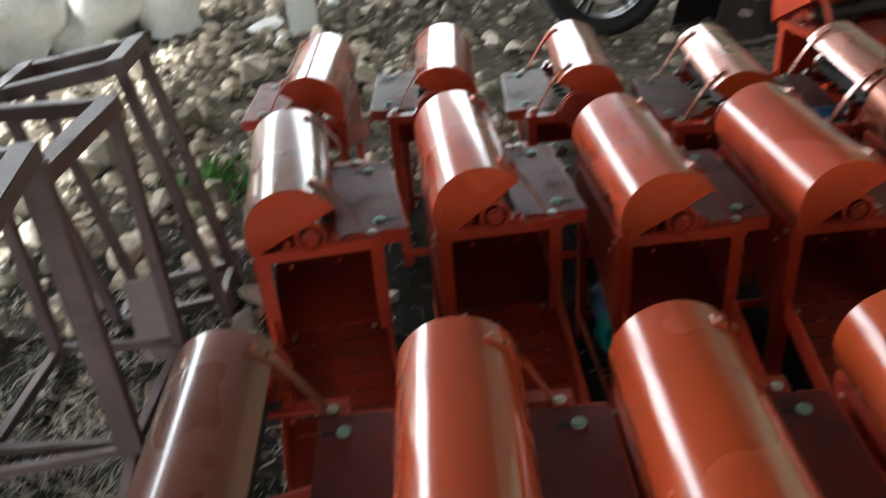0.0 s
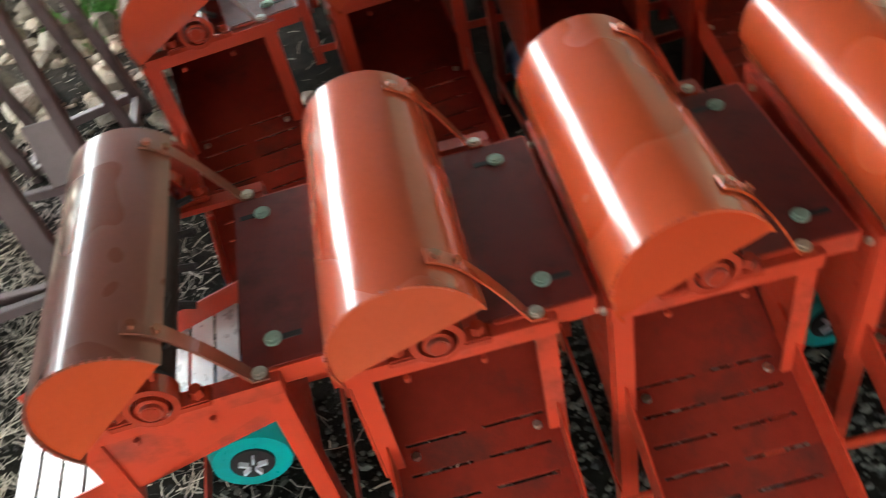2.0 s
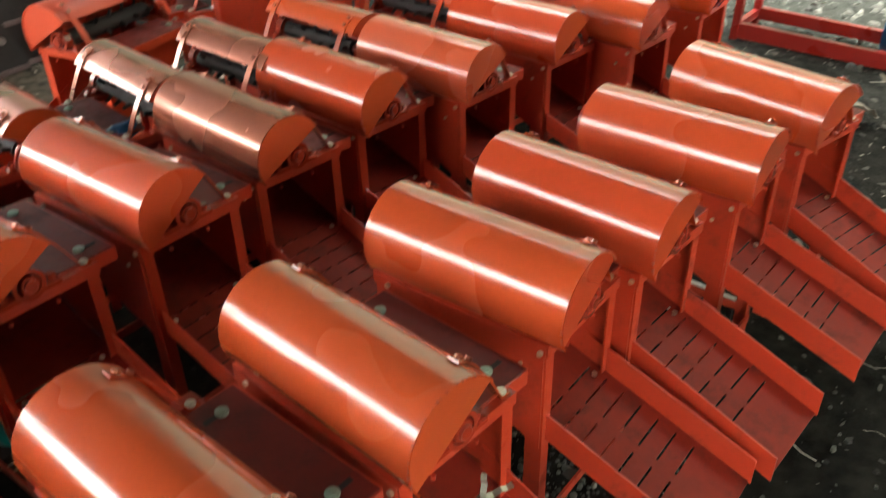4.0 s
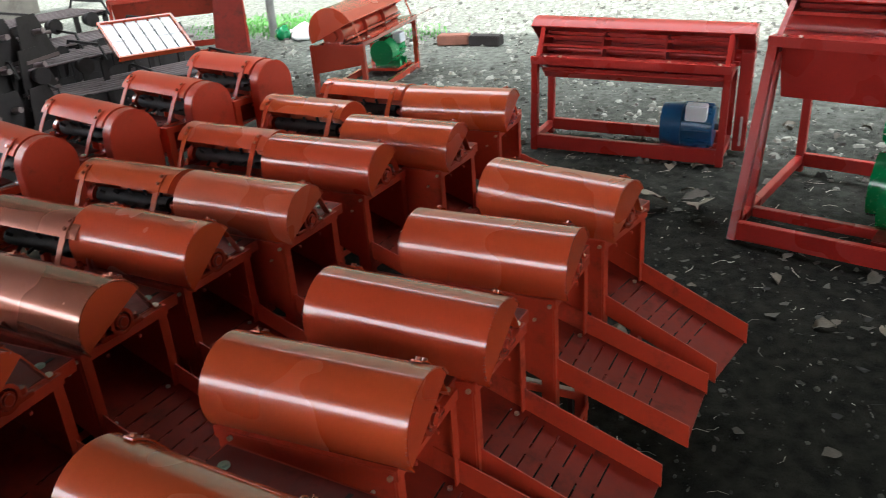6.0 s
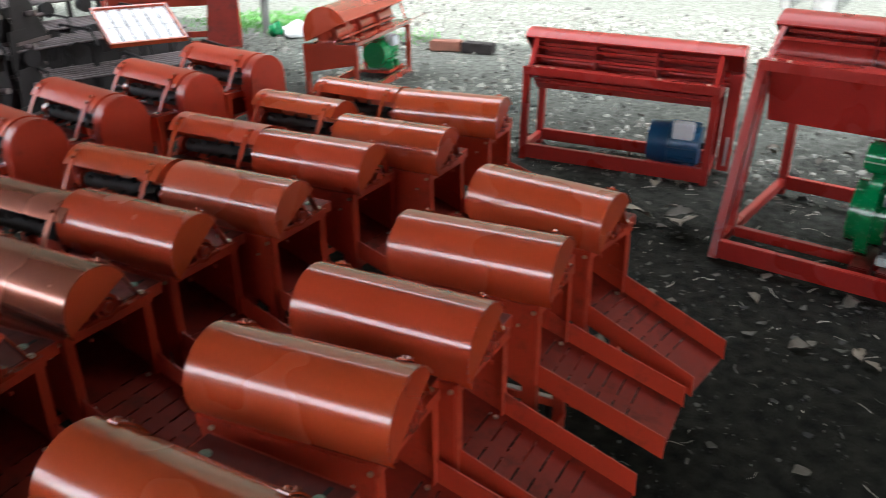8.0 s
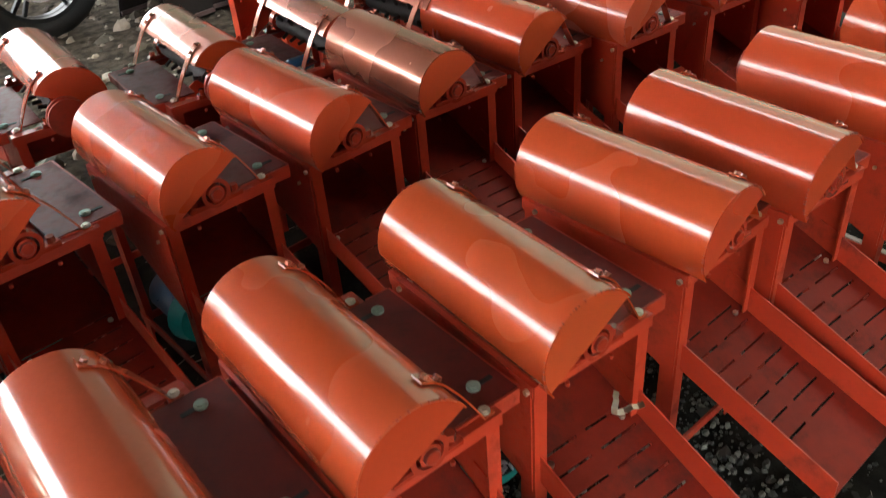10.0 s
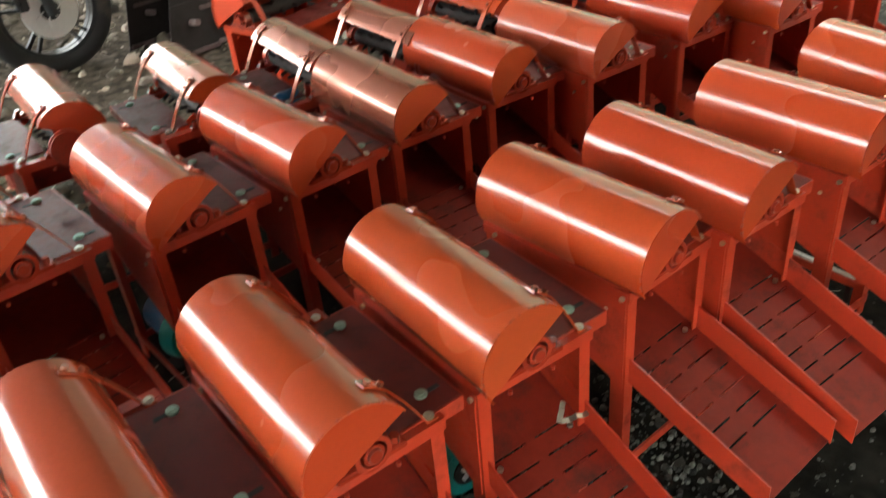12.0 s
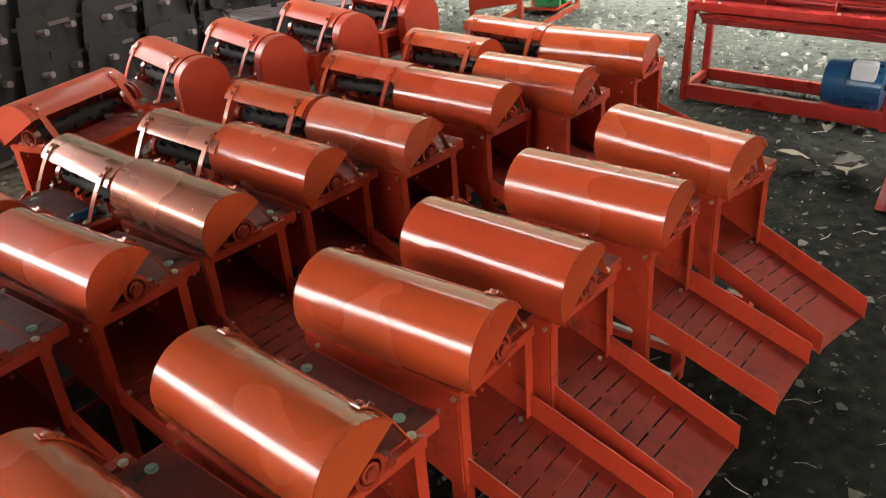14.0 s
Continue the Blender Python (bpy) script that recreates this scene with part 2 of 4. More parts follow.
PEBBLE = material("pebble", (0.040, 0.039, 0.031), 0.9, each=0.85, island=True, vary=0.35, scale=6, fine=40, bump=0.4)
# bare sheet; pale, mostly diffuse base stands in for reflected sky
SHEET = material("sky_pale_sheet", (0.58, 0.585, 0.59), 0.32, metal=0.25, vary=0.08, scale=5, fine=60, bump=0.0)
GREY_WOOD = material("weathered_grey_wood", (0.15, 0.15, 0.14), 0.8, vary=0.3, scale=9, fine=60, bump=0.2)
PLASTIC = material("white_litter", (0.72, 0.74, 0.74), 0.5, vary=0.15)


def ground_material():
    m = bpy.data.materials.new("ground_soil")
    m.use_nodes = True
    nt = m.node_tree
    n, l = nt.nodes, nt.links
    b = n["Principled BSDF"]
    tc = n.new("ShaderNodeTexCoord")
    a, c, v = n.new("ShaderNodeTexNoise"), n.new("ShaderNodeTexNoise"), n.new("ShaderNodeTexNoise")
    a.inputs["Scale"].default_value, a.inputs["Detail"].default_value = 1.3, 8
    c.inputs["Scale"].default_value, c.inputs["Detail"].default_value = 26, 8
    v.inputs["Scale"].default_value, v.inputs["Detail"].default_value, v.inputs["Roughness"].default_value = 110, 9, 0.75
    for t in (a, c, v):
        l.new(tc.outputs["Object"], t.inputs["Vector"])
    # dark soil, taken darker still to paint in the shade under the roof
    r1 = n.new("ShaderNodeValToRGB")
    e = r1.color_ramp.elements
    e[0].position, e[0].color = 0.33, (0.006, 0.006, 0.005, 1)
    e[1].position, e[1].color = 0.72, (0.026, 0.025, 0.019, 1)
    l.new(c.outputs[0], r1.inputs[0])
    # pale trodden yard beyond the shed; the split also carries painted roof shade
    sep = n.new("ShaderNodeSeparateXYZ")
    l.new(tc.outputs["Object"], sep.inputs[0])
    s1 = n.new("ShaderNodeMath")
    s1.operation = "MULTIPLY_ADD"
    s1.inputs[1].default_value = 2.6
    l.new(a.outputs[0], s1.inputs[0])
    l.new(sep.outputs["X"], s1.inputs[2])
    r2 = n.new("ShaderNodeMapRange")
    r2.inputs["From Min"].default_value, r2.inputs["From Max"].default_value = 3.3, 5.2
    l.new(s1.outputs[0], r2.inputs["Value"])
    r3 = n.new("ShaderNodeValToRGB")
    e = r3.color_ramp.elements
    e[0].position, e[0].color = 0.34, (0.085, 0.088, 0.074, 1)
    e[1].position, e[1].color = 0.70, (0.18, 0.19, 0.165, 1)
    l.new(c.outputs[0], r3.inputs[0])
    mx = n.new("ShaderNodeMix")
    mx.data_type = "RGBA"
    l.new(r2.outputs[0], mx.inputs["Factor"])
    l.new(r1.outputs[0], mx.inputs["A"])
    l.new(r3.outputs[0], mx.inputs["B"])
    # brown loose soil round the rubble
    my, mxs, mm = n.new("ShaderNodeMapRange"), n.new("ShaderNodeMapRange"), n.new("ShaderNodeMath")
    my.inputs["From Min"].default_value, my.inputs["From Max"].default_value = 1.0, 1.6
    mxs.inputs["From Min"].default_value, mxs.inputs["From Max"].default_value = 1.3, 0.5
    mm.operation = "MULTIPLY"
    l.new(sep.outputs["Y"], my.inputs["Value"])
    l.new(sep.outputs["X"], mxs.inputs["Value"])
    l.new(my.outputs[0], mm.inputs[0])
    l.new(mxs.outputs[0], mm.inputs[1])
    r4 = n.new("ShaderNodeValToRGB")
    e = r4.color_ramp.elements
    e[0].position, e[0].color = 0.32, (0.030, 0.024, 0.018, 1)
    e[1].position, e[1].color = 0.72, (0.16, 0.135, 0.105, 1)
    l.new(c.outputs[0], r4.inputs[0])
    mb = n.new("ShaderNodeMix")
    mb.data_type = "RGBA"
    l.new(mm.outputs[0], mb.inputs["Factor"])
    l.new(mx.outputs["Result"], mb.inputs["A"])
    l.new(r4.outputs[0], mb.inputs["B"])
    l.new(mb.outputs["Result"], b.inputs["Base Color"])
    b.inputs["Roughness"].default_value = 0.95
    b.inputs["Specular IOR Level"].default_value = 0.12
    h = n.new("ShaderNodeMath")
    h.operation = "ADD"
    l.new(c.outputs[0], h.inputs[0])
    l.new(v.outputs[0], h.inputs[1])
    bp = n.new("ShaderNodeBump")
    bp.inputs["Strength"].default_value, bp.inputs["Distance"].default_value = 0.9, 0.012
    l.new(h.outputs[0], bp.inputs["Height"])
    l.new(bp.outputs[0], b.inputs["Normal"])
    return m


GROUND = ground_material()

# ---- ground and shed ----
def ground_height(x, y):
    """Level under the machines, sloping a little beside the threshers; a bank of rubble behind the brown frames."""
    bank = max(0.0, min(1.0, (y - 2.6) / 2.0)) * max(0.0, min(1.0, (1.2 - x) / 1.5)) * 0.25
    fine = 0.012 * noise.noise((x * 2.1, y * 2.1, 0.3)) + 0.006 * noise.noise((x * 9, y * 9, 1.7))
    slope = 0.03 * max(0.0, min(1.0, (x - 1.2) / 0.6)) * max(0.0, min(1.0, (3.6 - x) / 0.6)) * max(-1.1, min(0.5, y - 0.25))
    return bank + fine - 0.006 + slope


def build_ground():
    def ticks(lo, hi, step, far):
        inner = [lo + step * i for i in range(int((hi - lo) / step) + 1)]
        return [-far, -60, -20, -9] + inner + [12, 20, 60, far]

    xs, ys = ticks(-4.0, 8.0, 0.06, 400), ticks(-3.0, 6.5, 0.06, 400)
    bm = bmesh.new()
    grid = [[bm.verts.new((x, y, ground_height(x, y))) for x in xs] for y in ys]
    for j in range(len(ys) - 1):
        for i in range(len(xs) - 1):
            bm.faces.new((grid[j][i], grid[j][i + 1], grid[j + 1][i + 1], grid[j + 1][i]))
    return whole("ground", bm, GROUND, "trodden soil under the shed, darkened for roof shade, pale dusty yard beyond", "ground", kind="structure", smooth=60)


ground = build_ground()

whole("ceiling", bm_prism([(-3.4, 2.22), (2.1, 2.85), (2.1, 2.91), (-3.4, 2.28)], "y", -2.1, 6.2), ROOF_MAT, "dark corrugated shed roof seen from below", "ceiling", kind="structure")
for px, py, pz in ((-3.2, -1.9, 2.24), (2.0, -1.9, 2.83), (-3.2, 3.5, 2.24)):
    whole("post", bm_rod((0, 0, -0.1), (0, 0, pz), 0.045), WOOD, "weathered round wooden post carrying the shed roof", "post", "shed posts", "structure", at=pose(px, py, 0))
whole("post", bm_box((-0.06, -0.06, -0.1), (0.06, 0.06, 2.49)), PLASTIC, "square whitewashed post carrying the shed roof", "post", "shed posts", "structure", at=pose(-1.14, 2.836, 0, 0, 0, 10), bevel=0.008)
# unseen walls, added to leave only narrow sky openings west and south
whole("wall_west", bm_box((-3.45, -2.1, -0.05), (-3.33, 2.6, 1.30)), WALL, "unseen wall added to block low western light, open above", "wall", kind="structure")
whole("wall_west_upper", bm_box((-3.45, -2.1, 1.30), (-3.33, -0.4, 2.22)), WALL, "upper part of the unseen light-blocking wall", "wall", kind="structure")
whole("wall_south", bm_box((-3.33, -2.22, -0.05), (2.1, -2.1, 0.26)), WALL, "low unseen wall added to block southern light", "wall", kind="structure")
whole("wall_south_upper", bm_prism([(-3.33, 1.0), (2.1, 1.0), (2.1, 2.85), (-3.33, 2.225)], "y", -2.22, -2.1), WALL, "upper part of the unseen light-blocking wall", "wall", kind="structure")
whole("wall_south_pier", bm_box((-3.33, -2.22, 0.26), (-2.9, -2.1, 1.0)), WALL, "pier of the unseen light-blocking wall", "wall", kind="structure")
whole("wall_south_end", bm_box((0.2, -2.22, 0.26), (2.1, -2.1, 1.0)), WALL, "end pier of the unseen light-blocking wall", "wall", kind="structure")
# unseen slab in tree colour, added so covers reflect dim olive, not sky
whole("backdrop", bm_prism([(20.0, -45.0), (20.5, -45.0), (20.5, 24.0), (4.0, 24.0), (4.0, 23.5), (20.0, 23.5)], "z", -0.05, 24.0), FOLIAGE, "unseen dark olive slab standing in for trees, dims the eastern sky", "trees", kind="structure")
# another unseen wall, added to dim northern sky in the covers
whole("wall_north", bm_box((-7.0, 7.0, -0.05), (5.0, 7.15, 1.55)), WALL, "unseen plain wall added to block low northern sky", "wall", kind="structure")


# ---- maize sheller ----
RAD, CZ, Y0, Y1, CHORD = 0.0665, 0.392, -0.150, 0.152, 30.0
FX0, FX1, FY0, FY1, FT = -0.060, 0.116, -0.128, 0.140, 0.356


def bolt(name, at, normal, parent, r=0.006, h=0.006, mat=None, washer=False):
    at, normal = Vector(at), Vector(normal).normalized()
    bm = bm_rod(at, at + normal * h, r, seg=6)
    if washer:
        bm_rod(at - normal * 0.001, at + normal * 0.003, r * 1.45, bm, seg=14)
    return part(name, bm, mat or ZINC, parent)


def sheller(chute=True, motor=False, cover_mat=None):
    """A small maize sheller on four angle-iron legs. The open feed side with its table is +x, the outlet is -y."""
    cover_mat, frame_mat = cover_mat or ORANGE, cover_mat or FRAME_RED
    t = thing("maize_sheller", "orange-painted small maize sheller with half-round drum cover on angle-iron legs", "maize sheller", "small maize shellers")
    # half-round cover with end plates and ragged weld along the front edge
    cov = part("cover", bm_arc_sheet(0, CZ, RAD, CHORD, CHORD + 184, Y0, Y1, 0.0022, 40), cover_mat, t, "glossy orange half-round drum cover", smooth=40)
    for y in (Y0 + 0.0025, Y1 - 0.0045):
        seg = [(RAD * 0.968 * math.cos(radians(CHORD + 180 * i / 24)), CZ + RAD * 0.968 * math.sin(radians(CHORD + 180 * i / 24))) for i in range(25)]
        part("end_plate", bm_prism(seg, "y", y, y + 0.002), cover_mat, cov)
    rnd = random.Random(4)
    weld = bmesh.new()
    for i in range(46):
        an = radians(CHORD + 6 + 168 * i / 45 + rnd.uniform(-1, 1))
        r = rnd.uniform(0.0008, 0.0022)
        bmesh.ops.create_icosphere(weld, subdivisions=1, radius=r, matrix=Matrix.Translation((math.cos(an) * RAD * 0.985, Y0 + 0.001, CZ + math.sin(an) * RAD * 0.985)))
    part("weld_seam", weld, RED, cov)
    # hold-down straps over the feed opening
    for y in (-0.121, 0.121):
        pts = []
        for i in range(9):
            an = radians(66 - i * 4.5)
            pts.append((math.cos(an) * (RAD + 0.0015), CZ + math.sin(an) * (RAD + 0.0015)))
        pts += [(0.0685, 0.412), (0.080, 0.392), (0.0915, 0.370), (0.0965, 0.3600), (0.110, 0.3595)]
        out = [(x + 0.0012, z + 0.0018) for x, z in pts]
        strap = part("strap", bm_prism(pts + out[::-1], "y", y - 0.0075, y + 0.0075), cover_mat, t, "bent flat steel hold-down strap", smooth=30)
        for an in (60, 45):
            d = (math.cos(radians(an)), 0, math.sin(radians(an)))
            bolt("bolt", (d[0] * (RAD + 0.0025), y, CZ + d[2] * (RAD + 0.0025)), d, strap, 0.0042, 0.005, SHEEN_ORANGE)
        bolt("bolt", (0.103, y, 0.361), (0, 0, 1), strap, 0.0044, 0.005, ZINC, True)
    # frame of angle iron
    w, th = 0.017, 0.003
    for sx, x in ((1, FX0), (-1, FX1)):
        for sy, y in ((1, FY0), (-1, FY1)):
            ell = [(x, y), (x + sx * 0.018, y), (x + sx * 0.018, y + sy * th), (x + sx * th, y + sy * th), (x + sx * th, y + sy * 0.025), (x, y + sy * 0.025)]
            part("leg", bm_prism(ell, "z", 0, FT), frame_mat, t)
    for y, sy in ((FY0, 1), (FY1, -1)):
        part("top_rail", bm_angle((FX0 - 0.002, y - sy * 0.003, FT + 0.002), (FX1 + 0.002, y - sy * 0.003, FT + 0.002), w, th, (0, sy, 0), (0, 0, -1)), frame_mat, t)
        part("brace", bm_bar((FX0, y, 0.035), (FX1, y, 0.035), 0.004, 0.016), frame_mat, t)
    for x, sx in ((FX0, 1), (FX1, -1)):
        part("side_rail", bm_angle((x - sx * 0.003, FY0, FT + 0.001), (x - sx * 0.003, FY1, FT + 0.001), w, th, (sx, 0, 0), (0, 0, -1)), frame_mat, t)
        part("side_brace", bm_bar((x, FY0, 0.05), (x, FY1, 0.05), 0.004, 0.016), frame_mat, t)
    for y in (-0.122, 0.115):
        bolt("bolt", (FX0 - 0.003, y, 0.347), (-1, 0, 0), t, 0.0038, 0.005, ZINC)
    bolt("bolt", (FX0 - 0.0035, -0.095, 0.318), (-1, 0, 0), t, 0.0030, 0.004, ZINC)
    # side sheets of the housing, cut on the slant below
    slant = [(FY0 + 0.002, FT - 0.002), (FY1 - 0.004, FT - 0.002), (FY1 - 0.004, 0.300), (-0.095, 0.205), (FY0 + 0.002, 0.190)]
    part("side_sheet", bm_prism(slant, "x", FX0 - 0.0035, FX0 - 0.0015), frame_mat, t)
    part("side_sheet", bm_prism(slant, "x", FX1 - 0.004, FX1 - 0.002), frame_mat, t)
    # threshing drum with its pegs, shaft and bearings
    dx, dz = 0.020, 0.379
    dr = part("threshing_drum", bm_rod((dx, -0.115, dz), (dx, 0.115, dz), 0.018, seg=20), DARK_STEEL, t, "dark threshing drum with pegs", smooth=30)
    for k in range(2):
        for i in range(5):
            an, y = radians(40 - 75 * k + 12 * i), -0.088 + i * 0.044 + 0.02 * k
            part("peg", bm_rod((dx + 0.016 * math.cos(an), y, dz + 0.016 * math.sin(an)), (dx + 0.034 * math.cos(an), y, dz + 0.034 * math.sin(an)), 0.004, seg=6), DARK_STEEL, dr)
    part("shaft", bm_rod((dx, Y0 + 0.004, dz), (dx, 0.185, dz), 0.009), RED, t, smooth=30)
    for y, s in ((-0.129, -1), (0.141, 1)):
        bb = bm_arc_sheet(dx, dz, 0.0225, 0, 360, min(y - s * 0.006, y + s * 0.012), max(y - s * 0.006, y + s * 0.012), 0.006, 24)
        br = part("bearing", bb, GLOSS_RED, t, "painted pillow-block bearing", smooth=30)
        part("bearing_foot", bm_box((dx - 0.043, y - 0.009, 0.3585), (dx + 0.043, y + 0.009, 0.3665)), GLOSS_RED, br, bevel=0.0015)
        part("inner_ring", bm_rod((dx, y - s * 0.004, dz), (dx, y + s * 0.013, dz), 0.0125, seg=18), GLOSS_RED, br, smooth=30)
        part("shaft_end", bm_rod((dx, y + s * 0.010, dz), (dx, y + s * 0.0175, dz), 0.0075, seg=12), GLOSS_RED, br, smooth=30)
        part("grease_nipple", bm_rod((dx + 0.008, y, dz + 0.018), (dx + 0.012, y, dz + 0.030), 0.0028, seg=8), GLOSS_RED, br)
        for x in (dx - 0.033, dx + 0.033):
            bolt("bolt", (x, y, 0.3655), (0, 0, 1), br, 0.0060, 0.010, GLOSS_RED)
            bolt("bolt", (x, y, 0.334), (0, 0, -1), br, 0.0030, 0.005, frame_mat)
    # pulley at the back end of the shaft
    pul = bm_rod((dx, 0.166, dz), (dx, 0.172, dz), 0.036, seg=24)
    bm_rod((dx, 0.172, dz), (dx, 0.180, dz), 0.031, pul, 24)
    bm_rod((dx, 0.180, dz), (dx, 0.186, dz), 0.036, pul, 24)
    part("pulley", pul, RED, t, smooth=30)
    # feed table
    te = 0.152 if chute else 0.168
    tab = part("feed_table", bm_box((0.056 if chute else 0.088, -0.118, 0.3585), (te, 0.112, 0.3615)), PLATE, t, "dull dark red feed table plate", bevel=0.001)
    part("front_lip", bm_box((0.068 if chute else 0.088, -0.120, 0.340), (te, -0.1175, 0.3605)), frame_mat, tab)
    part("back_lip", bm_box((0.120, 0.112, 0.340), (te, 0.1145, 0.3605)), frame_mat, tab)
    part("outer_lip", bm_box((te, -0.118, 0.344), (te + 0.0022, 0.112, 0.3607)), frame_mat, tab)
    for y in (-0.088, 0.084):
        # no hole is cut; a dark strip on the plate gives its shade
        part("slot", bm_box((0.094 if y > 0 else 0.120, y - 0.0032, 0.3610), (0.112 if y > 0 else 0.142, y + 0.0032, 0.3622)), DARK_STEEL, tab)
        bolt("bolt", (0.117, y, 0.3615), (0, 0, 1), tab, 0.0054, 0.0045, GREEN_ZINC, True)
    # outlet chute with slotted floor
    if chute:
        y0, y1, z0, z1 = 0.10, -0.350, 0.285, 0.122
        cx0, cx1 = FX0 + 0.010, FX1 - 0.008

        def floor_z(y):
            return z0 + (z1 - z0) * (y0 - y) / (y0 - y1)

        ch = part("chute", bm_box((cx0, y0 - 0.004, z0), (cx1, y0, z0 + 0.06)), FLOOR, t, "slotted outlet chute with turned-up sides")
        ys = [y0, -0.112] + [-0.112 - i * 0.027 for i in range(1, 7)] + [y1]
        for a, b in zip(ys[:-1], ys[1:]):
            gap = 0.0032
            bmf = bm_prism([(a, floor_z(a)), (b + gap, floor_z(b + gap)), (b + gap, floor_z(b + gap) - 0.002), (a, floor_z(a) - 0.002)], "x", cx0, cx1)
            if b > y1 + 0.001:
                for xa, xb in ((cx0, cx0 + 0.012), ((cx0 + cx1) / 2 - 0.008, (cx0 + cx1) / 2 + 0.008), (cx1 - 0.012, cx1)):
                    bm_prism([(b + gap, floor_z(b + gap)), (b, floor_z(b)), (b, floor_z(b) - 0.002), (b + gap, floor_z(b + gap) - 0.002)], "x", xa, xb, bmf)
            part("slat", bmf, FLOOR, ch)
        for x, s in ((cx0, -1), (cx1, 1)):
            bmw = bm_prism([(-0.09, floor_z(-0.09) + 0.040), (y1, floor_z(y1) + 0.040), (y1, floor_z(y1) - 0.003), (-0.09, floor_z(-0.09) - 0.003)], "x", x, x + s * 0.002)
            part("side_wall", bmw, frame_mat, ch)
        for x in (cx0 + 0.02, cx1 - 0.02):
            bolt("bolt", (x, -0.122, floor_z(-0.122)), (0, 0, 1), ch, 0.0042, 0.004, ZINC)
    else:
        part("front_sheet", bm_prism([(FX0, FT - 0.01), (FX1, FT - 0.01), (FX1, FT - 0.03), (FX0, 0.255)], "y", FY0 + 0.004, FY0 + 0.006), frame_mat, t)
        xr, zr, xl, zl, ya, yb = 0.108, 0.245, -0.240, 0.150, -0.070, 0.112

        def side_z(x):
            return zl + (zr - zl) * (x - xl) / (xr - xl)

        ch = part("side_chute", bm_prism([(xl, zl + 0.028), (xr, zr + 0.028), (xr, zr - 0.003), (xl, zl - 0.003)], "y", yb, yb + 0.002), frame_mat, t, "slotted chute of bare sheet opening sideways")
        part("side_wall", bm_prism([(xl, zl + 0.028), (xr, zr + 0.028), (xr, zr - 0.003), (xl, zl - 0.003)], "y", ya - 0.002, ya), frame_mat, ch)
        for i in range(11):
            a, b = xl + (xr - xl) * i / 11 + 0.0022, xl + (xr - xl) * (i + 1) / 11 - 0.0022
            part("slat", bm_prism([(a, side_z(a)), (b, side_z(b)), (b, side_z(b) - 0.002), (a, side_z(a) - 0.002)], "y", ya, yb), SHEET, ch, "bare pale sheet slat")
    if motor:
        my, mz, mx = (0.004, 0.077, 0.004)
        mt = part("motor", bm_rod((mx, my + 0.03, mz), (mx, my + 0.13, mz), 0.043, seg=24), BLUE, t, "blue electric motor with teal end cover", smooth=30)
        ec = bm_rod((mx, my, mz), (mx, my + 0.03, mz), 0.046, seg=28, r2=0.057)
        part("end_cover", ec, TEAL, mt, "teal motor end cover", smooth=30)
        part("hub", bm_rod((mx, my - 0.003, mz), (mx, my + 0.002, mz), 0.026, seg=24), DARK_STEEL, mt)
        for k in range(5):
            an = radians(72 * k)
            part("fan_blade", bm_bar((mx + 0.006 * math.cos(an), my - 0.006, mz + 0.006 * math.sin(an)), (mx + 0.017 * math.cos(an), my - 0.006, mz + 0.017 * math.sin(an)), 0.006, 0.003), WHITE_BOX, mt)
        part("foot", bm_box((mx - 0.05, my + 0.04, 0.0), (mx + 0.05, my + 0.14, 0.030)), DARK_STEEL, mt)
    return t


def set_at(x_bolt, y_front, rz=0.0, k=1.0):
    """The pose of a sheller whose front strap bolt lies at this place."""
    off = pose(0, 0, 0, 0, 0, rz) @ Vector((0.034 * k, -0.121 * k, 0))
    return pose(x_bolt - off.x, y_front - off.y, 0, 0, 0, rz) @ Matrix.Diagonal((k, k, k, 1))


def dress(t, turn=0.0, mat=None):
    """Turns the cover of a sheller about its axis, and gives it another material."""
    for ob in t.children:
        if ob.name.split(".")[0] == "cover":
            ob.matrix_basis = pose(0, 0, CZ) @ pose(0, 0, 0, 0, turn, 0) @ pose(0, 0, -CZ)
        if ob.name.split(".")[0] in ("cover", "strap"):
            for o in (ob, *ob.children):
                if mat and o.data.materials[0] is ORANGE and not (mat in (SHEEN_ORANGE, BRONZE) and o.name.startswith("end_plate")):
                    o.data = o.data.copy()
                    o.data.materials[0] = mat
    return t


first = sheller(chute=False, motor=True)
first.matrix_basis = set_at(-0.673, -0.230, 4)
plain = sheller()
plain.matrix_basis = set_at(-0.441, -0.232, 2)
powered = sheller(motor=True)
powered.matrix_basis = set_at(0.009, -0.224, -0.7)
# row in front
for x, y, rz, turn in ((-0.218, -0.228, 1.5, 5), (0.271, -0.200, 4.5, 0), (0.468, -0.211, 0.5, -3), (0.730, -0.222, 2.0, 2), (0.973, -0.241, -9, 0)):
    dress(copy_thing(plain, set_at(x, y, rz)), turn)
# second row
for i, (x, y, rz, turn) in enumerate(((-0.678, 0.366, 10, 4), (-0.418, 0.395, 7, -6), (-0.165, 0.358, 5, 0), (0.072, 0.361, 5, -4), (0.300, 0.388, 0, 3), (0.535, 0.403, 0, -6), (0.755, 0.352, 0, 2), (1.030, 0.346, 0, 0), (1.222, 0.257, 0, 0), (1.545, 0.266, 5, 0))):
    dress(copy_thing(powered if i in (1, 2) else plain, set_at(x, y, rz, 1.03 if i < 2 else 1.01 if i < 4 else 1.0)), turn, SHEEN_ORANGE if i == 4 else BRONZE if i == 0 else REFLECT_DULLED if i == 6 else None)
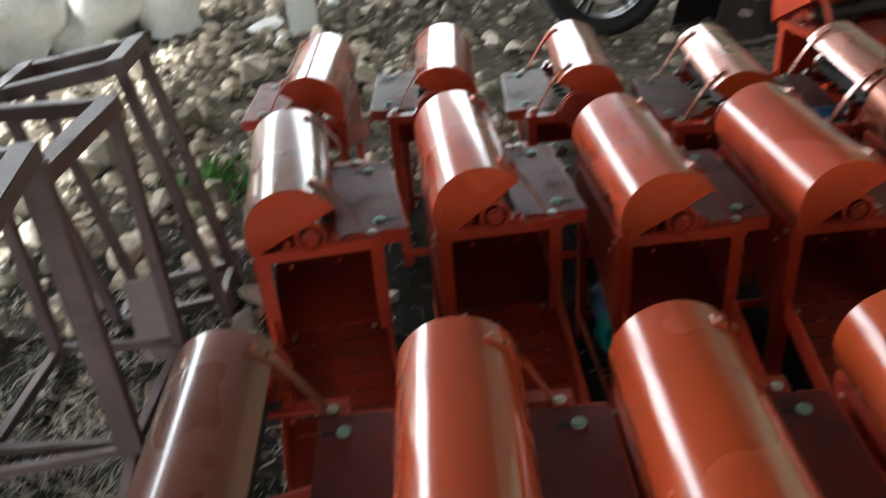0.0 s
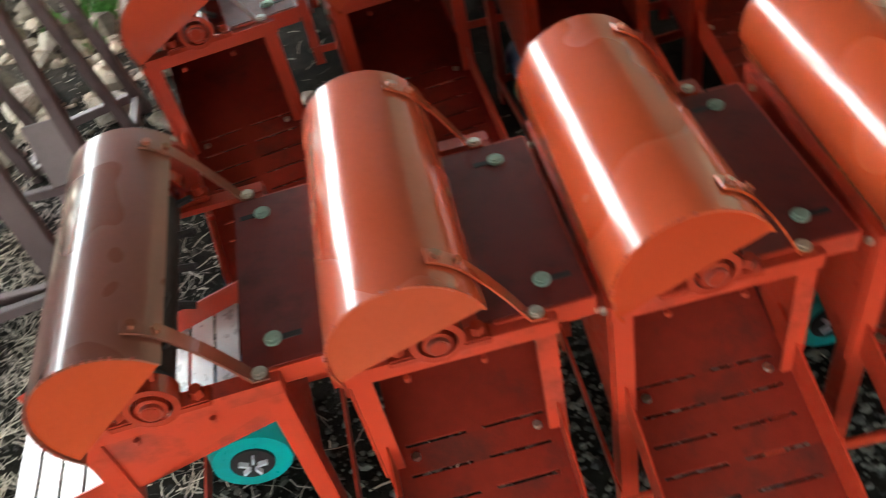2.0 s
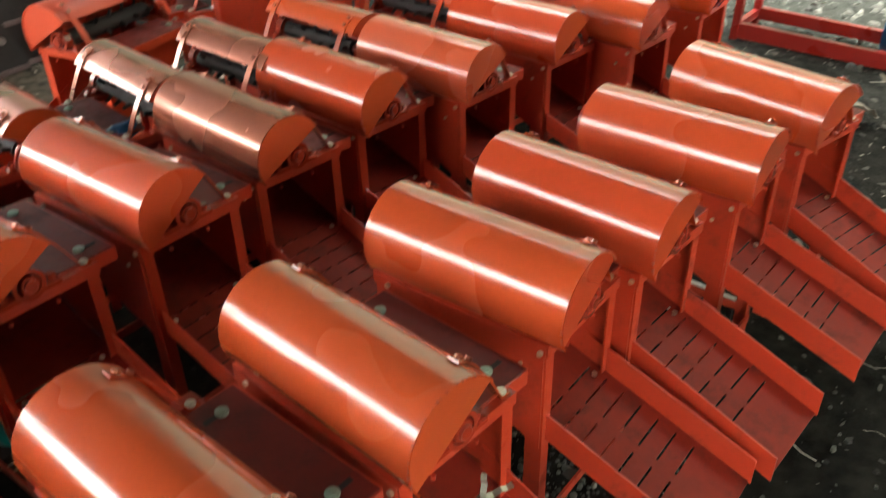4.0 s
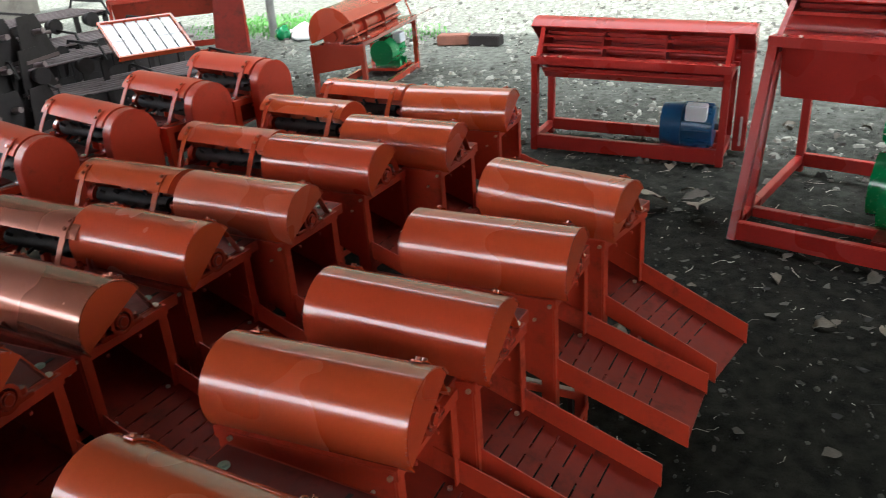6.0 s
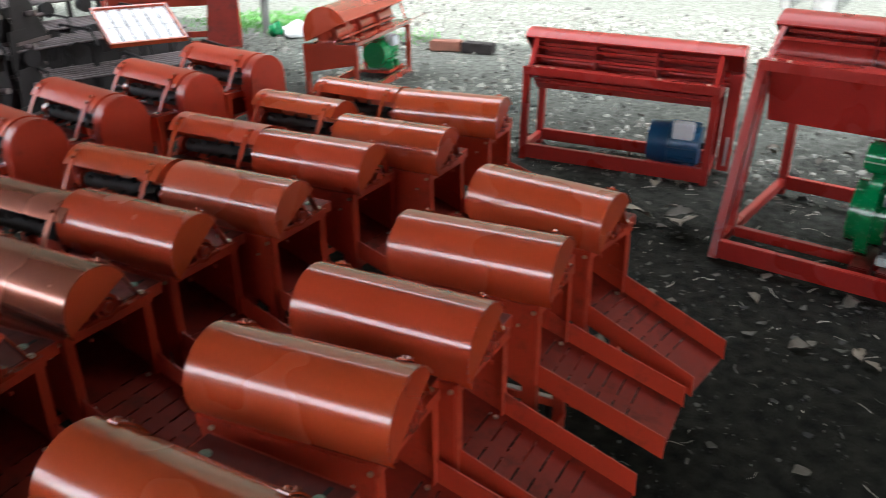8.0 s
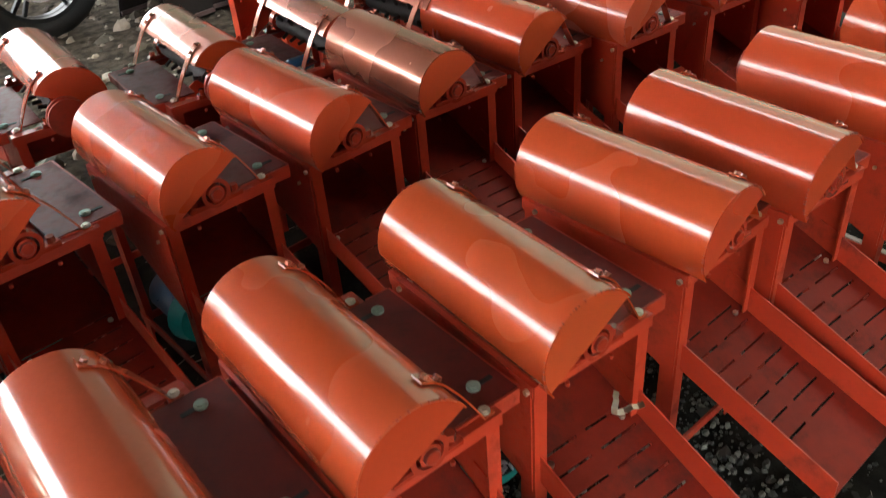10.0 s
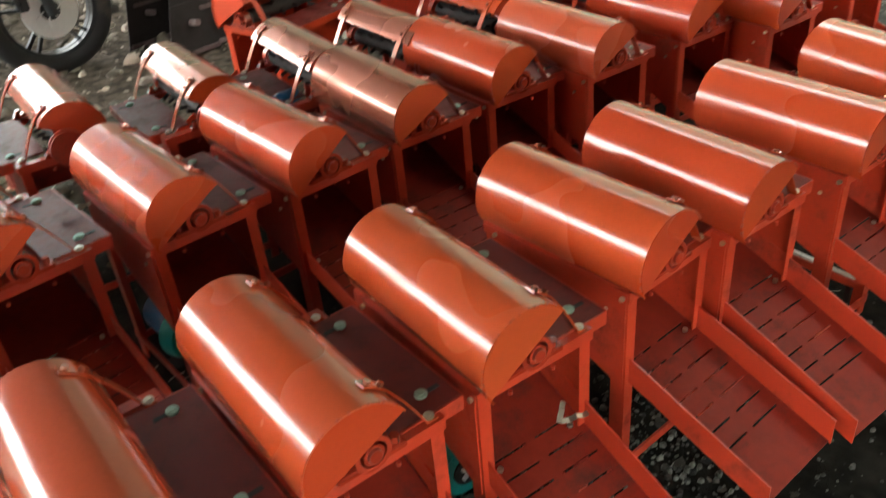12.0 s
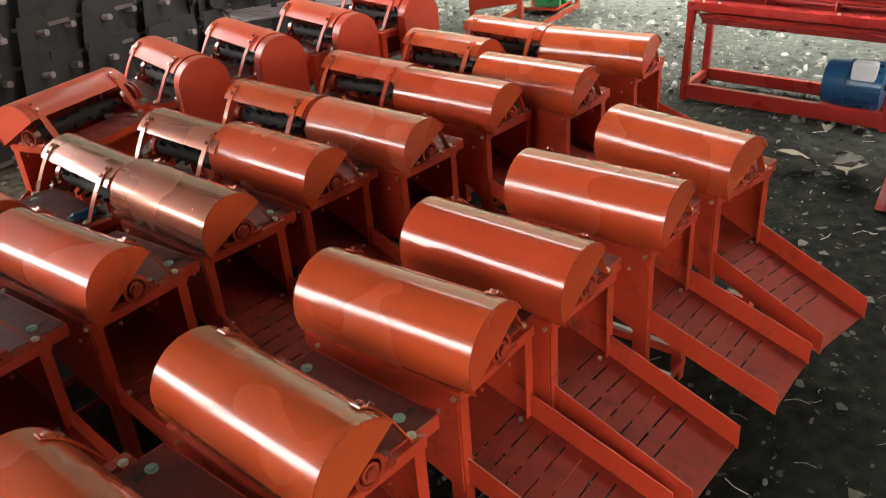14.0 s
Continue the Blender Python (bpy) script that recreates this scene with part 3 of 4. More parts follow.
# third row, turned round
for i, (x, y, rz) in enumerate(((-0.803, 1.017, 181), (-0.542, 1.025, 181), (-0.268, 0.975, 180), (-0.006, 0.880, 179), (0.238, 0.830, 178), (0.455, 0.800, 180), (0.705, 0.815, 180), (1.010, 0.800, 178), (1.300, 0.775, 176), (1.510, 0.715, 176))):
    dress(copy_thing(plain, pose(x + 0.034, y, 0, 0, 0, rz) @ Matrix.Diagonal((0.98, 0.98, 0.98, 1))), 0, SHEEN_ORANGE if i in (3, 4, 5) else None)
dress(first, -9, BRONZE)
dress(plain, 11, REFLECT_DULLED)
dress(powered, -3)
# fourth row, a larger model of the same sheller
large = sheller(cover_mat=SATIN)
tagged(large, "larger orange maize sheller with open feed side under its half-round cover", "maize sheller", "large maize shellers")
guard = [(RAD * 0.97 * math.cos(radians(180 * i / 20)), CZ + RAD * 0.97 * math.sin(radians(180 * i / 20))) for i in range(21)] + [(-RAD * 0.97, 0.03), (RAD * 0.97, 0.03)]
part("belt_guard", bm_prism(guard, "y", 0.156, 0.192), FRAME_RED, large, "round-topped red belt guard", bevel=0.002)
large.scale = (1.09, 1.09, 1.09)
large.location, large.rotation_euler = (0.75, 1.28, 0), (0, 0, radians(169))
for x, y, rz in ((1.0, 1.27, 169), (1.29, 1.27, 169), (1.58, 1.28, 170)):
    copy_thing(large, pose(x, y, 0, 0, 0, rz))
turned = copy_thing(large, pose(0.42, 1.25, 0, 0, 0, -73))
turned.scale = (1.05, 1.05, 1.05)
for ob in turned.children:
    if ob.name.split(".")[0] == "belt_guard":
        bpy.data.objects.remove(ob)


# ---- wide threshers ----
def electric_motor(parent, x, y, z, r, length, body, box):
    """An electric motor along y with fan cowl, fins, feet and terminal box, as a part of its thing."""
    m = part("motor", bm_rod((x, y, z), (x, y + length * 0.6, z), r * 0.88, seg=28), body, parent, "painted electric motor", smooth=30)
    cowl = bm_rod((x, y + length * 0.6, z), (x, y + length, z), r, seg=28, r2=r * 0.9)
    part("fan_cowl", cowl, body, m, smooth=30)
    for k in range(14):
        an = radians(k * 360 / 14)
        c, sn = math.cos(an), math.sin(an)
        part("fin", bm_bar((x + c * r * 0.92, y + 0.01, z + sn * r * 0.92), (x + c * r * 0.92, y + length * 0.58, z + sn * r * 0.92), 0.004, 0.014, up=(c, 0, sn)), body, m)
    part("terminal_box", bm_box((x - r * 1.05, y + length * 0.12, z + r * 0.45), (x - r * 0.45, y + length * 0.52, z + r * 1.15)), box, m, "pale grey terminal box", bevel=0.004)
    for dy in (0.1, 0.5):
        part("foot", bm_box((x - r, y + length * dy, z - r * 1.15), (x + r, y + length * dy + 0.03, z - r * 0.7)), body, m)
    part("shaft", bm_rod((x, y - 0.04, z), (x, y, z), 0.012), DARK_STEEL, m)
    return m


def diesel_engine(parent):
    """A small green engine: deep round flywheel cover, row of green tanks above, dark block with pale fittings."""
    e = part("engine", bm_box((0.13, 0.030, 0.085), (0.30, 0.122, 0.275)), DARK_STEEL, parent, "small green engine with dark block", bevel=0.008)
    part("flywheel_cover", bm_rod((0.20, 0.108, 0.168), (0.20, 0.210, 0.168), 0.126, seg=44), GREEN, e, "glossy green round flywheel cover", smooth=50, bevel=0.034)
    part("rim_band", bm_arc_sheet(0.20, 0.168, 0.123, 0, 360, 0.102, 0.109, 0.006, 40), DARK_STEEL, e, smooth=40)
    part("crankcase", bm_box((0.105, 0.045, 0.095), (0.135, 0.112, 0.225)), DARK_STEEL, e, bevel=0.006)
    part("cylinder_head", bm_box((0.112, 0.060, 0.228), (0.20, 0.115, 0.268)), STEEL, e, bevel=0.008)
    part("port", bm_arc_sheet(0.085, 0.250, 0.017, 0, 360, 0.108, 0.124, 0.007, 20), STEEL, e, smooth=40)
    for k, (ya, yb) in enumerate(((0.140, 0.205), (0.070, 0.132), (0.002, 0.062))):
        tank = part("tank", bm_rod((0.20, ya, 0.328 + 0.005 * k), (0.20, yb, 0.328 + 0.005 * k), 0.046, seg=28), GREEN, e, "glossy green tank", smooth=40, bevel=0.008)
        part("seam_strip", bm_box((0.152, ya + 0.004, 0.322 + 0.005 * k), (0.156, yb - 0.004, 0.326 + 0.005 * k)), ZINC, tank)
        if k:
            part("cap", bm_rod((0.195, (ya + yb) / 2, 0.374 + 0.005 * k), (0.195, (ya + yb) / 2, 0.388 + 0.005 * k), 0.012), ZINC, tank, smooth=30)
    rnd = random.Random(8)
    for k in range(9):
        yy, zz, r = 0.048 + rnd.random() * 0.06, 0.105 + 0.015 * k, rnd.uniform(0.005, 0.012)
        part("fitting", bm_rod((0.106, yy, zz), (0.088, yy, zz), r, seg=12), (ZINC, DARK_STEEL, STEEL)[k % 3], e, smooth=30)
    part("lever", bm_bar((0.092, 0.066, 0.175), (0.082, 0.076, 0.215), 0.010, 0.008), ZINC, e)
    part("handle", bm_bar((0.090, 0.058, 0.128), (0.082, 0.100, 0.134), 0.008, 0.007), ZINC, e)
    for y in (0.052, 0.094):
        part("pipe", bm_rod((0.098, y, 0.16), (0.105, y + 0.008, 0.30), 0.005), STEEL, e, smooth=30)
    part("sump", bm_box((0.085, 0.048, 0.062), (0.28, 0.112, 0.086)), WHITE_BOX, e, "pale grey engine sump", bevel=0.004)
    return e


def wide_thresher(label, w, d, h, cx, cz, hood_r=0.105, arc=(-25, 135), lean=0.0, bays=3, cage=False, hopper=False, power="motor", over=(0.012, 0.012), shelf=0.0, belt_guard=False, mat=None, front_sheet=False, end_panel=False):
    """A thresher with a long drum. Front (feed side) is -x, its width runs along y from 0 to w."""
    R_ = mat or THRESHER_RED
    t = thing("wide_thresher", label, "thresher", "wide threshers")
    sq = 0.026
    for y in (sq / 2, w - sq / 2):
        part("front_leg", bm_bar((0, y, 0), (lean, y, h), sq, sq), R_, t, bevel=0.002)
        part("back_leg", bm_bar((d, y, 0), (d, y, h * 0.98), sq, sq), R_, t, bevel=0.002)
        part("side_base_rail", bm_bar((sq / 2, y, 0.045), (d - sq / 2, y, 0.045), sq * 0.9, 0.030), R_, t, bevel=0.002)
        part("side_top_rail", bm_bar((lean, y, h - 0.02), (d, y, h - 0.02), sq * 0.9, 0.03), R_, t, bevel=0.002)
        if lean:
            part("inner_leg", bm_bar((0.135, y, 0.05), (lean + 0.055, y, h - 0.03), sq * 0.8, sq * 0.8), R_, t, bevel=0.002)
    rails = [(0.0, 0.036, 0.055), (d, 0.045, 0.045), (lean, h, 0.026), (d, h - 0.03, 0.03)]
    rails.append((0.135, 0.045, 0.03) if lean else (d * 0.35, h - 0.050, 0.014))
    for x, z, hh in rails:
        part("cross_rail", bm_bar((x, sq, z), (x, w - sq, z), sq * 0.92, hh), R_, t, bevel=0.002)
    # hood with its end plates and stays
    hood = part("hood", bm_arc_sheet(cx, cz, hood_r, arc[0], arc[1], -over[0], w + over[1], 0.003, 30), R_, t, "long half-round drum hood", smooth=40)
    a0, a1 = arc
    part("hood_edge", bm_rod((cx + hood_r * math.cos(radians(a1)), -over[0], cz + hood_r * math.sin(radians(a1))), (cx + hood_r * math.cos(radians(a1)), w + over[1], cz + hood_r * math.sin(radians(a1))), 0.0035, seg=8), R_, hood, smooth=30)
    for y in (-over[0] - 0.002, w + over[1]):
        seg = [(cx + hood_r * 0.985 * math.cos(radians(a0 + (a1 - a0) * i / 24)), cz + hood_r * 0.985 * math.sin(radians(a0 + (a1 - a0) * i / 24))) for i in range(25)]
        part("end_plate", bm_prism(seg, "y", y, y + 0.003), ORANGE if mat else R_, hood)
    for y in (0.0, w):
        bearing = part("bearing", bm_rod((cx, y - 0.014, cz - 0.02), (cx, y + 0.014, cz - 0.02), 0.03, seg=20), R_, t, smooth=30)
        part("bearing_foot", bm_box((cx - 0.05, y - 0.012, h - 0.006), (cx + 0.05, y + 0.012, h + 0.008)), R_, bearing, bevel=0.002)
    # drum
    r, dz = hood_r * 0.60, cz - 0.02
    drum = part("drum", bm_rod((cx, 0.01, dz), (cx, w - 0.01, dz), 0.012 if cage else r * 0.8, seg=28), R_, t, "open drum of thin bars" if cage else "smooth red threshing drum", smooth=30)
    for k in range(10 if cage else 6):
        an = radians(k * (36 if cage else 60) + 12)
        part("beater_bar", bm_bar((cx + math.cos(an) * r, 0.012, dz + math.sin(an) * r), (cx + math.cos(an) * r, w - 0.012, dz + math.sin(an) * r), 0.008, 0.010), R_, drum)
    for k in range(0 if cage else 1, bays + 1 if cage else bays):
        y = 0.014 + (w - 0.028) * k / bays
        part("drum_disc", bm_rod((cx, y - 0.003, dz), (cx, y + 0.003, dz), r * 1.12, seg=28), R_, drum, smooth=30)
    # feed tray, shelf, sheets below the drum
    part("feed_tray", bm_prism([(lean - 0.014, h + 0.017), (cx - hood_r * 0.55, h + 0.006), (cx - hood_r * 0.55, h + 0.003), (lean - 0.014, h + 0.014)], "y", 0.0, w), R_, t, "sloping feed tray")
    part("tray_lip", bm_box((lean - 0.018, 0.0, h - 0.010), (lean - 0.0145, w, h + 0.018)), R_, t)
    for y in (0.02, w - 0.02):
        part("hood_stay", bm_bar((lean + 0.01, y, h + 0.01), (cx + hood_r * math.cos(radians(a1)) * 0.98, y, cz + hood_r * math.sin(radians(a1)) * 0.97), 0.016, 0.004), R_, t)
    for y in (w * 0.06, w * 0.3, w * 0.85, w * 0.93):
        bolt("bolt", (lean + 0.004, y, h + 0.0155), (0, 0, 1), t, 0.006, 0.006)
    if shelf:
        part("feed_shelf", bm_prism([(lean - 0.022, h + 0.017), (lean - 0.022, h + 0.013), (lean - shelf, h + 0.045), (lean - shelf, h + 0.049)], "y", -0.01, w + 0.01), R_, t, "wide sloping feed shelf")
    if hopper:
        part("hopper_sheet", bm_prism([(lean + 0.035, h - 0.02), (lean + 0.038, h - 0.02), (lean + 0.105, h * 0.66), (lean + 0.102, h * 0.66)], "y", 0.02, w - 0.02), R_, t, "sloping hopper sheet")
        part("hopper_fold", bm_prism([(lean + 0.102, h * 0.66), (lean + 0.105, h * 0.66), (d - 0.02, h * 0.74), (d - 0.02, h * 0.74 + 0.003)], "y", 0.02, w - 0.02), R_, t)
    else:
        part("concave_sheet", bm_prism([(lean + 0.05, h - 0.035), (d * 0.5, h - 0.085), (d - 0.02, h - 0.05), (d - 0.02, h - 0.053), (d * 0.5, h - 0.088), (lean + 0.05, h - 0.038)], "y", 0.02, w - 0.02), R_, t, "folded sheet under the drum")
    if belt_guard:
        guard_box = part("belt_guard", bm_box((0.135, -0.058, 0.02), (0.195, -0.012, cz)), R_, t, "flat red belt guard", bevel=0.003)
        part("guard_arm", bm_box((0.105, -0.044, 0.05), (0.118, -0.036, 0.16)), SHEET, guard_box, "bare bright steel arm")
    if end_panel:
        part("end_panel", bm_prism([(0.012, h - 0.03), (d - 0.012, h - 0.03), (d - 0.012, h * 0.52), (0.012, h * 0.66)], "y", w - 0.004, w - 0.001), R_, t, "orange-red end sheet under the hood")
    if front_sheet:
        part("front_sheet", bm_prism([(0.0, h + 0.10), (0.20, h + 0.10), (0.26, 0.02), (0.02, 0.02)], "x", -0.026, -0.023), PLATE, t, "flat brownish cover sheet")
    if power == "motor":
        part("motor_board", bm_box((0.0 + sq, 0.03, 0.012), (d - sq, 0.25, 0.026)), R_, t)
        electric_motor(t, 0.105, 0.052, 0.118, 0.086, 0.190, BLUE, WHITE_BOX)
    elif power == "green":
        part("motor_board", bm_box((0.03, 0.03, 0.062), (d - 0.03, 0.26, 0.078)), R_, t)
        electric_motor(t, d * 0.42, 0.05, 0.17, 0.08, 0.22, GREEN, WHITE_BOX)
    elif power == "engine":
        for y0, y1 in ((0.118, 0.170), (0.035, 0.100)):
            part("support_block", bm_box((0.045, y0, 0.012), (0.25, y1, 0.061)), PLATE, t, "dull red wooden block under the engine", bevel=0.003)
        diesel_engine(t)
    return t


STEEL = material("worn_grey_steel", (0.34, 0.34, 0.35), 0.4, metal=0.8, vary=0.3, scale=30, fine=120, dirt=(0.03, 0.025, 0.02), dirt_amount=0.4, dirt_scale=30)
wide_thresher("red wide thresher with open drum and blue electric motor", 0.735, 0.215, 0.355, 0.15, 0.39, arc=(-25, 132), cage=True, over=(0.055, 0.028), belt_guard=True).matrix_basis = pose(2.385, -0.157, -0.015, 1.9, 0, 4.4) @ Matrix.Diagonal((0.953, 0.953, 0.953, 1))
wide_thresher("red wide thresher with leaning front legs and green engine", 0.537, 0.66, 0.535, 0.40, 0.562, arc=(-25, 138), lean=0.20, bays=2, hopper=True, power="engine", over=(0.02, 0.004)).matrix_basis = pose(1.709, -0.814, -0.025, 1.2, 0, -8.3) @ Matrix.Diagonal((0.975, 0.975, 0.975, 1))
wide_thresher("orange and red thresher with open hood and dark green motor", 0.80, 0.29, 0.33, 0.16, 0.39, 0.13, (-25, 155), power="green", mat=GLOSS_RED, shelf=0.11, end_panel=True).matrix_basis = pose(3.51, 1.734, -0.02, 0, 0, 100) @ Matrix.Diagonal((0.907, 0.907, 0.907, 1))
wide_thresher("large red thresher with orange side sheet behind the dark racks", 0.95, 0.42, 0.46, 0.23, 0.53, 0.15, (-25, 135), bays=2, hopper=True, power="none", mat=RED, front_sheet=True).matrix_basis = pose(3.70, 3.125, 0, 0, 0, 42) @ Matrix.Diagonal((0.868, 0.868, 0.868, 1))


# ---- dark racks ----
def dark_rack(plates, pitch, h):
    """A row of leaning trapezoid plates on two pipes, each with a short pipe stub through it."""
    t = thing("drum_rack", "stacked dark primed rack of trapezoid plates on steel pipes", "rack", "stacked dark racks")
    for z, y in ((0.03, 0.075), (h * 0.5, 0.085)):
        part("pipe", bm_rod((-0.05, y, z), (plates * pitch, y, z), 0.010, seg=10), PRIMER, t, smooth=30)
    for i in range(plates):
        m = pose(i * pitch, 0.045 * (i % 2), 0, -8, 0, (6, -4, 11)[i % 3])
        bm = bm_prism([(-0.125, 0), (0.125, 0), (0.062, h), (-0.062, h)], "y", -0.0025, 0.0025)
        bm.transform(m)
        plate = part("plate", bm, DARK_STEEL, t, "dark trapezoid steel plate")
        bm = bm_rod((0.015, -0.058, h * 0.62), (0.015, 0.03, h * 0.62), 0.0135, seg=14)
        bm.transform(m)
        part("pipe_stub", bm, STUB, plate, "bare pale pipe stub", smooth=30)
        bm = bm_bar((-0.115, -0.008, 0.012), (0.115, -0.008, 0.012), 0.012, 0.016)
        bm.transform(m)
        part("foot_strip", bm, STUB if i % 2 else PRIMER, plate)
    return t


def rod_rack(length, rods, w, h):
    """A frame of long thin rods between dark end triangles, with dark roller cups along one side."""
    t = thing("rod_rack", "dark steel rack of long thin rods with roller cups", "rack", "dark rod racks")
    for k in range(rods):
        y = -w / 2 + w * k / (rods - 1)
        part("rod", bm_rod((0, y, h * 0.86), (length, y, h * 0.86), 0.0065, seg=8), PRIMER, t, smooth=30)
    for x in (0.0, length * 0.5, length):
        part("cross_bar", bm_bar((x, -w / 2 - 0.02, h * 0.82), (x, w / 2 + 0.02, h * 0.82), 0.012, 0.03), DARK_STEEL, t)
        for y in (-w / 2, w / 2):
            part("leg", bm_bar((x, y, 0), (x, y, h * 0.82), 0.03, 0.012), DARK_STEEL, t)
        for a, b in (((-w / 2, h), (w / 2, h)), ((-w / 2, h), (-w / 2 - 0.05, h * 0.8)), ((w / 2, h), (w / 2 + 0.05, h * 0.8))):
            part("end_bar", bm_bar((x, a[0], a[1]), (x, b[0], b[1]), 0.008, 0.012), DARK_STEEL, t)
    for k in range(4):
        x = length * (0.12 + 0.25 * k)
        cup = bm_rod((x, -w / 2 - 0.06, h * 0.78), (x, -w / 2 + 0.01, h * 0.78), 0.042, seg=18, r2=0.030)
        part("cup", cup, DARK_STEEL, t, "dark round roller cup", smooth=30, bevel=0.004)
    return t


STUB = material("bare_pipe", (0.22, 0.17, 0.17), 0.45, metal=0.3, vary=0.25, bump=0.06)
rack = dark_rack(9, 0.155, 0.215)
rack.matrix_basis = pose(0.50, 2.24, 0, 0, 0, 5) @ Matrix.Diagonal((0.88, 0.88, 0.88, 1))
for x, y, z, rz in ((0.55, 2.30, 0.136, 4), (0.60, 2.36, 0.273, 5), (0.66, 2.42, 0.396, 4), (0.43, 2.52, 0, 6), (0.49, 2.56, 0.141, 5), (0.56, 2.59, 0.282, 6), (0.62, 2.64, 0.422, 5)):
    copy_thing(rack, pose(x, y, z, 0, 0, rz))
for x, y, z, rz in ((1.63, 2.62, 0, -8), (1.65, 2.81, 0.0519, -10), (1.70, 2.96, 0.173, -10)):
    copy_thing(rack, pose(x, y, z, 0, 0, rz))
rods = rod_rack(0.9, 7, 0.30, 0.36)
rods.matrix_basis = pose(1.697, 2.425, 0, 0, 0, -22) @ Matrix.Diagonal((0.865, 0.865, 0.865, 1))
for x, y, z, rz in ((1.61, 2.60, 0.112, -10), (1.70, 2.86, 0.138, -14), (1.63, 3.05, 0.225, -6)):
    copy_thing(rods, pose(x, y, z, 0, 0, rz))


# ---- brown stand frames ----
def stand_frame(w, d, h, leg=(0.038, 0.026)):
    t = thing("stand_frame", "brown primed square-tube stand frame", "stand frame", "brown stand frames")
    sq = 0.026
    for x in (0, w):
        for y in (0, d):
            part("leg", bm_bar((x, y, 0), (x, y, h - sq), leg[0], leg[1]), PRIMER, t, bevel=0.0015)
        part("rail", bm_bar((x, -sq / 2, h - sq / 2), (x, d + sq / 2, h - sq / 2), 0.034, sq), PRIMER, t, bevel=0.0015)
        part("base_rail", bm_bar((x, sq / 2, 0.04), (x, d - sq / 2, 0.04), 0.018, 0.016), PRIMER, t, bevel=0.0015)
    for y in (0, d):
        part("rail", bm_bar((sq / 2, y, h - sq / 2 - 0.002), (w - sq / 2, y, h - sq / 2 - 0.002), 0.024, sq), PRIMER, t, bevel=0.0015)
        part("base_rail", bm_bar((sq / 2, y, 0.045), (w - sq / 2, y, 0.045), 0.016, 0.018), PRIMER, t, bevel=0.0015)
    return t


long_stand = stand_frame(0.27, 0.63, 0.575)
long_stand.matrix_basis = pose(-1.175, -0.35, -0.01, 0, 0, 11)
stand = stand_frame(0.24, 0.27, 0.535, (0.022, 0.022))
stand.matrix_basis = pose(-1.275, 0.335, -0.01, 0, 0, 0)
copy_thing(stand, pose(-1.69, 0.42, -0.01, 0, 0, -2))
narrow_stand = stand_frame(0.22, 0.135, 0.56, (0.020, 0.020))
narrow_stand.matrix_basis = pose(-1.195, 0.72, -0.035, 0, -8.5, 4)
whole("steel_sheet", bm_box((-0.04, -0.003, 0), (0.04, 0.003, 0.165)), PALE_PRIMER, "pale brown steel offcut leaning inside the stand frames", "steel sheet", at=pose(-1.075, 0.60, 0.0, -12, 0, 8), bevel=0.001)


# ---- sieve trays ----
def sieve(w, d, n, split=False):
    """A tray of parallel sheet strips in an orange frame."""
    t = thing("sieve_tray", "orange sieve tray with slotted sheet strips, sky reflection painted pale", "sieve tray", "sieve trays")
    for x in (-0.012, w):
        part("end_bar", bm_box((x, -0.012, -0.012), (x + 0.012, d + 0.012, 0.012)), ORANGE, t, bevel=0.001)
    for y in (-0.012, d):
        part("side_bar", bm_box((0, y, -0.012), (w, y + 0.012, 0.012)), ORANGE, t, bevel=0.001)
    for i in range(n):
        a, b = w * i / n + 0.0045, w * (i + 1) / n - 0.0045
        for u, v in ((0.0, d * 0.46 - 0.002), (d * 0.46 + 0.002, d)) if split else ((0.0, d),):
            part("strip", bm_box((a, u, -0.001), (b, v, 0.001)), SHEET, t)
    return t


low_frame = thing("bar_stand", "low stand of bare bright steel bars on the soil", "stand")
for x, ya in ((0.831, -0.190), (0.740, -0.232)):
    part("bar", bm_box((x - 0.006, ya, 0.038), (x + 0.006, 0.06, 0.050)), SHEET, low_frame, bevel=0.001)
    for y in (ya + 0.006, 0.05):
        part("foot", bm_box((x - 0.005, y - 0.005, -0.01), (x + 0.005, y + 0.005, 0.038)), DARK_STEEL, low_frame)
part("cross_bar", bm_box((0.746, 0.040, 0.040), (0.825, 0.050, 0.048)), DARK_STEEL, low_frame)
sieve(0.345, 0.27, 6, True).matrix_basis = pose(1.818, 2.098, 0.408, 27.8, 1.4, -24) @ Matrix.Diagonal((0.865, 0.865, 0.865, 1))


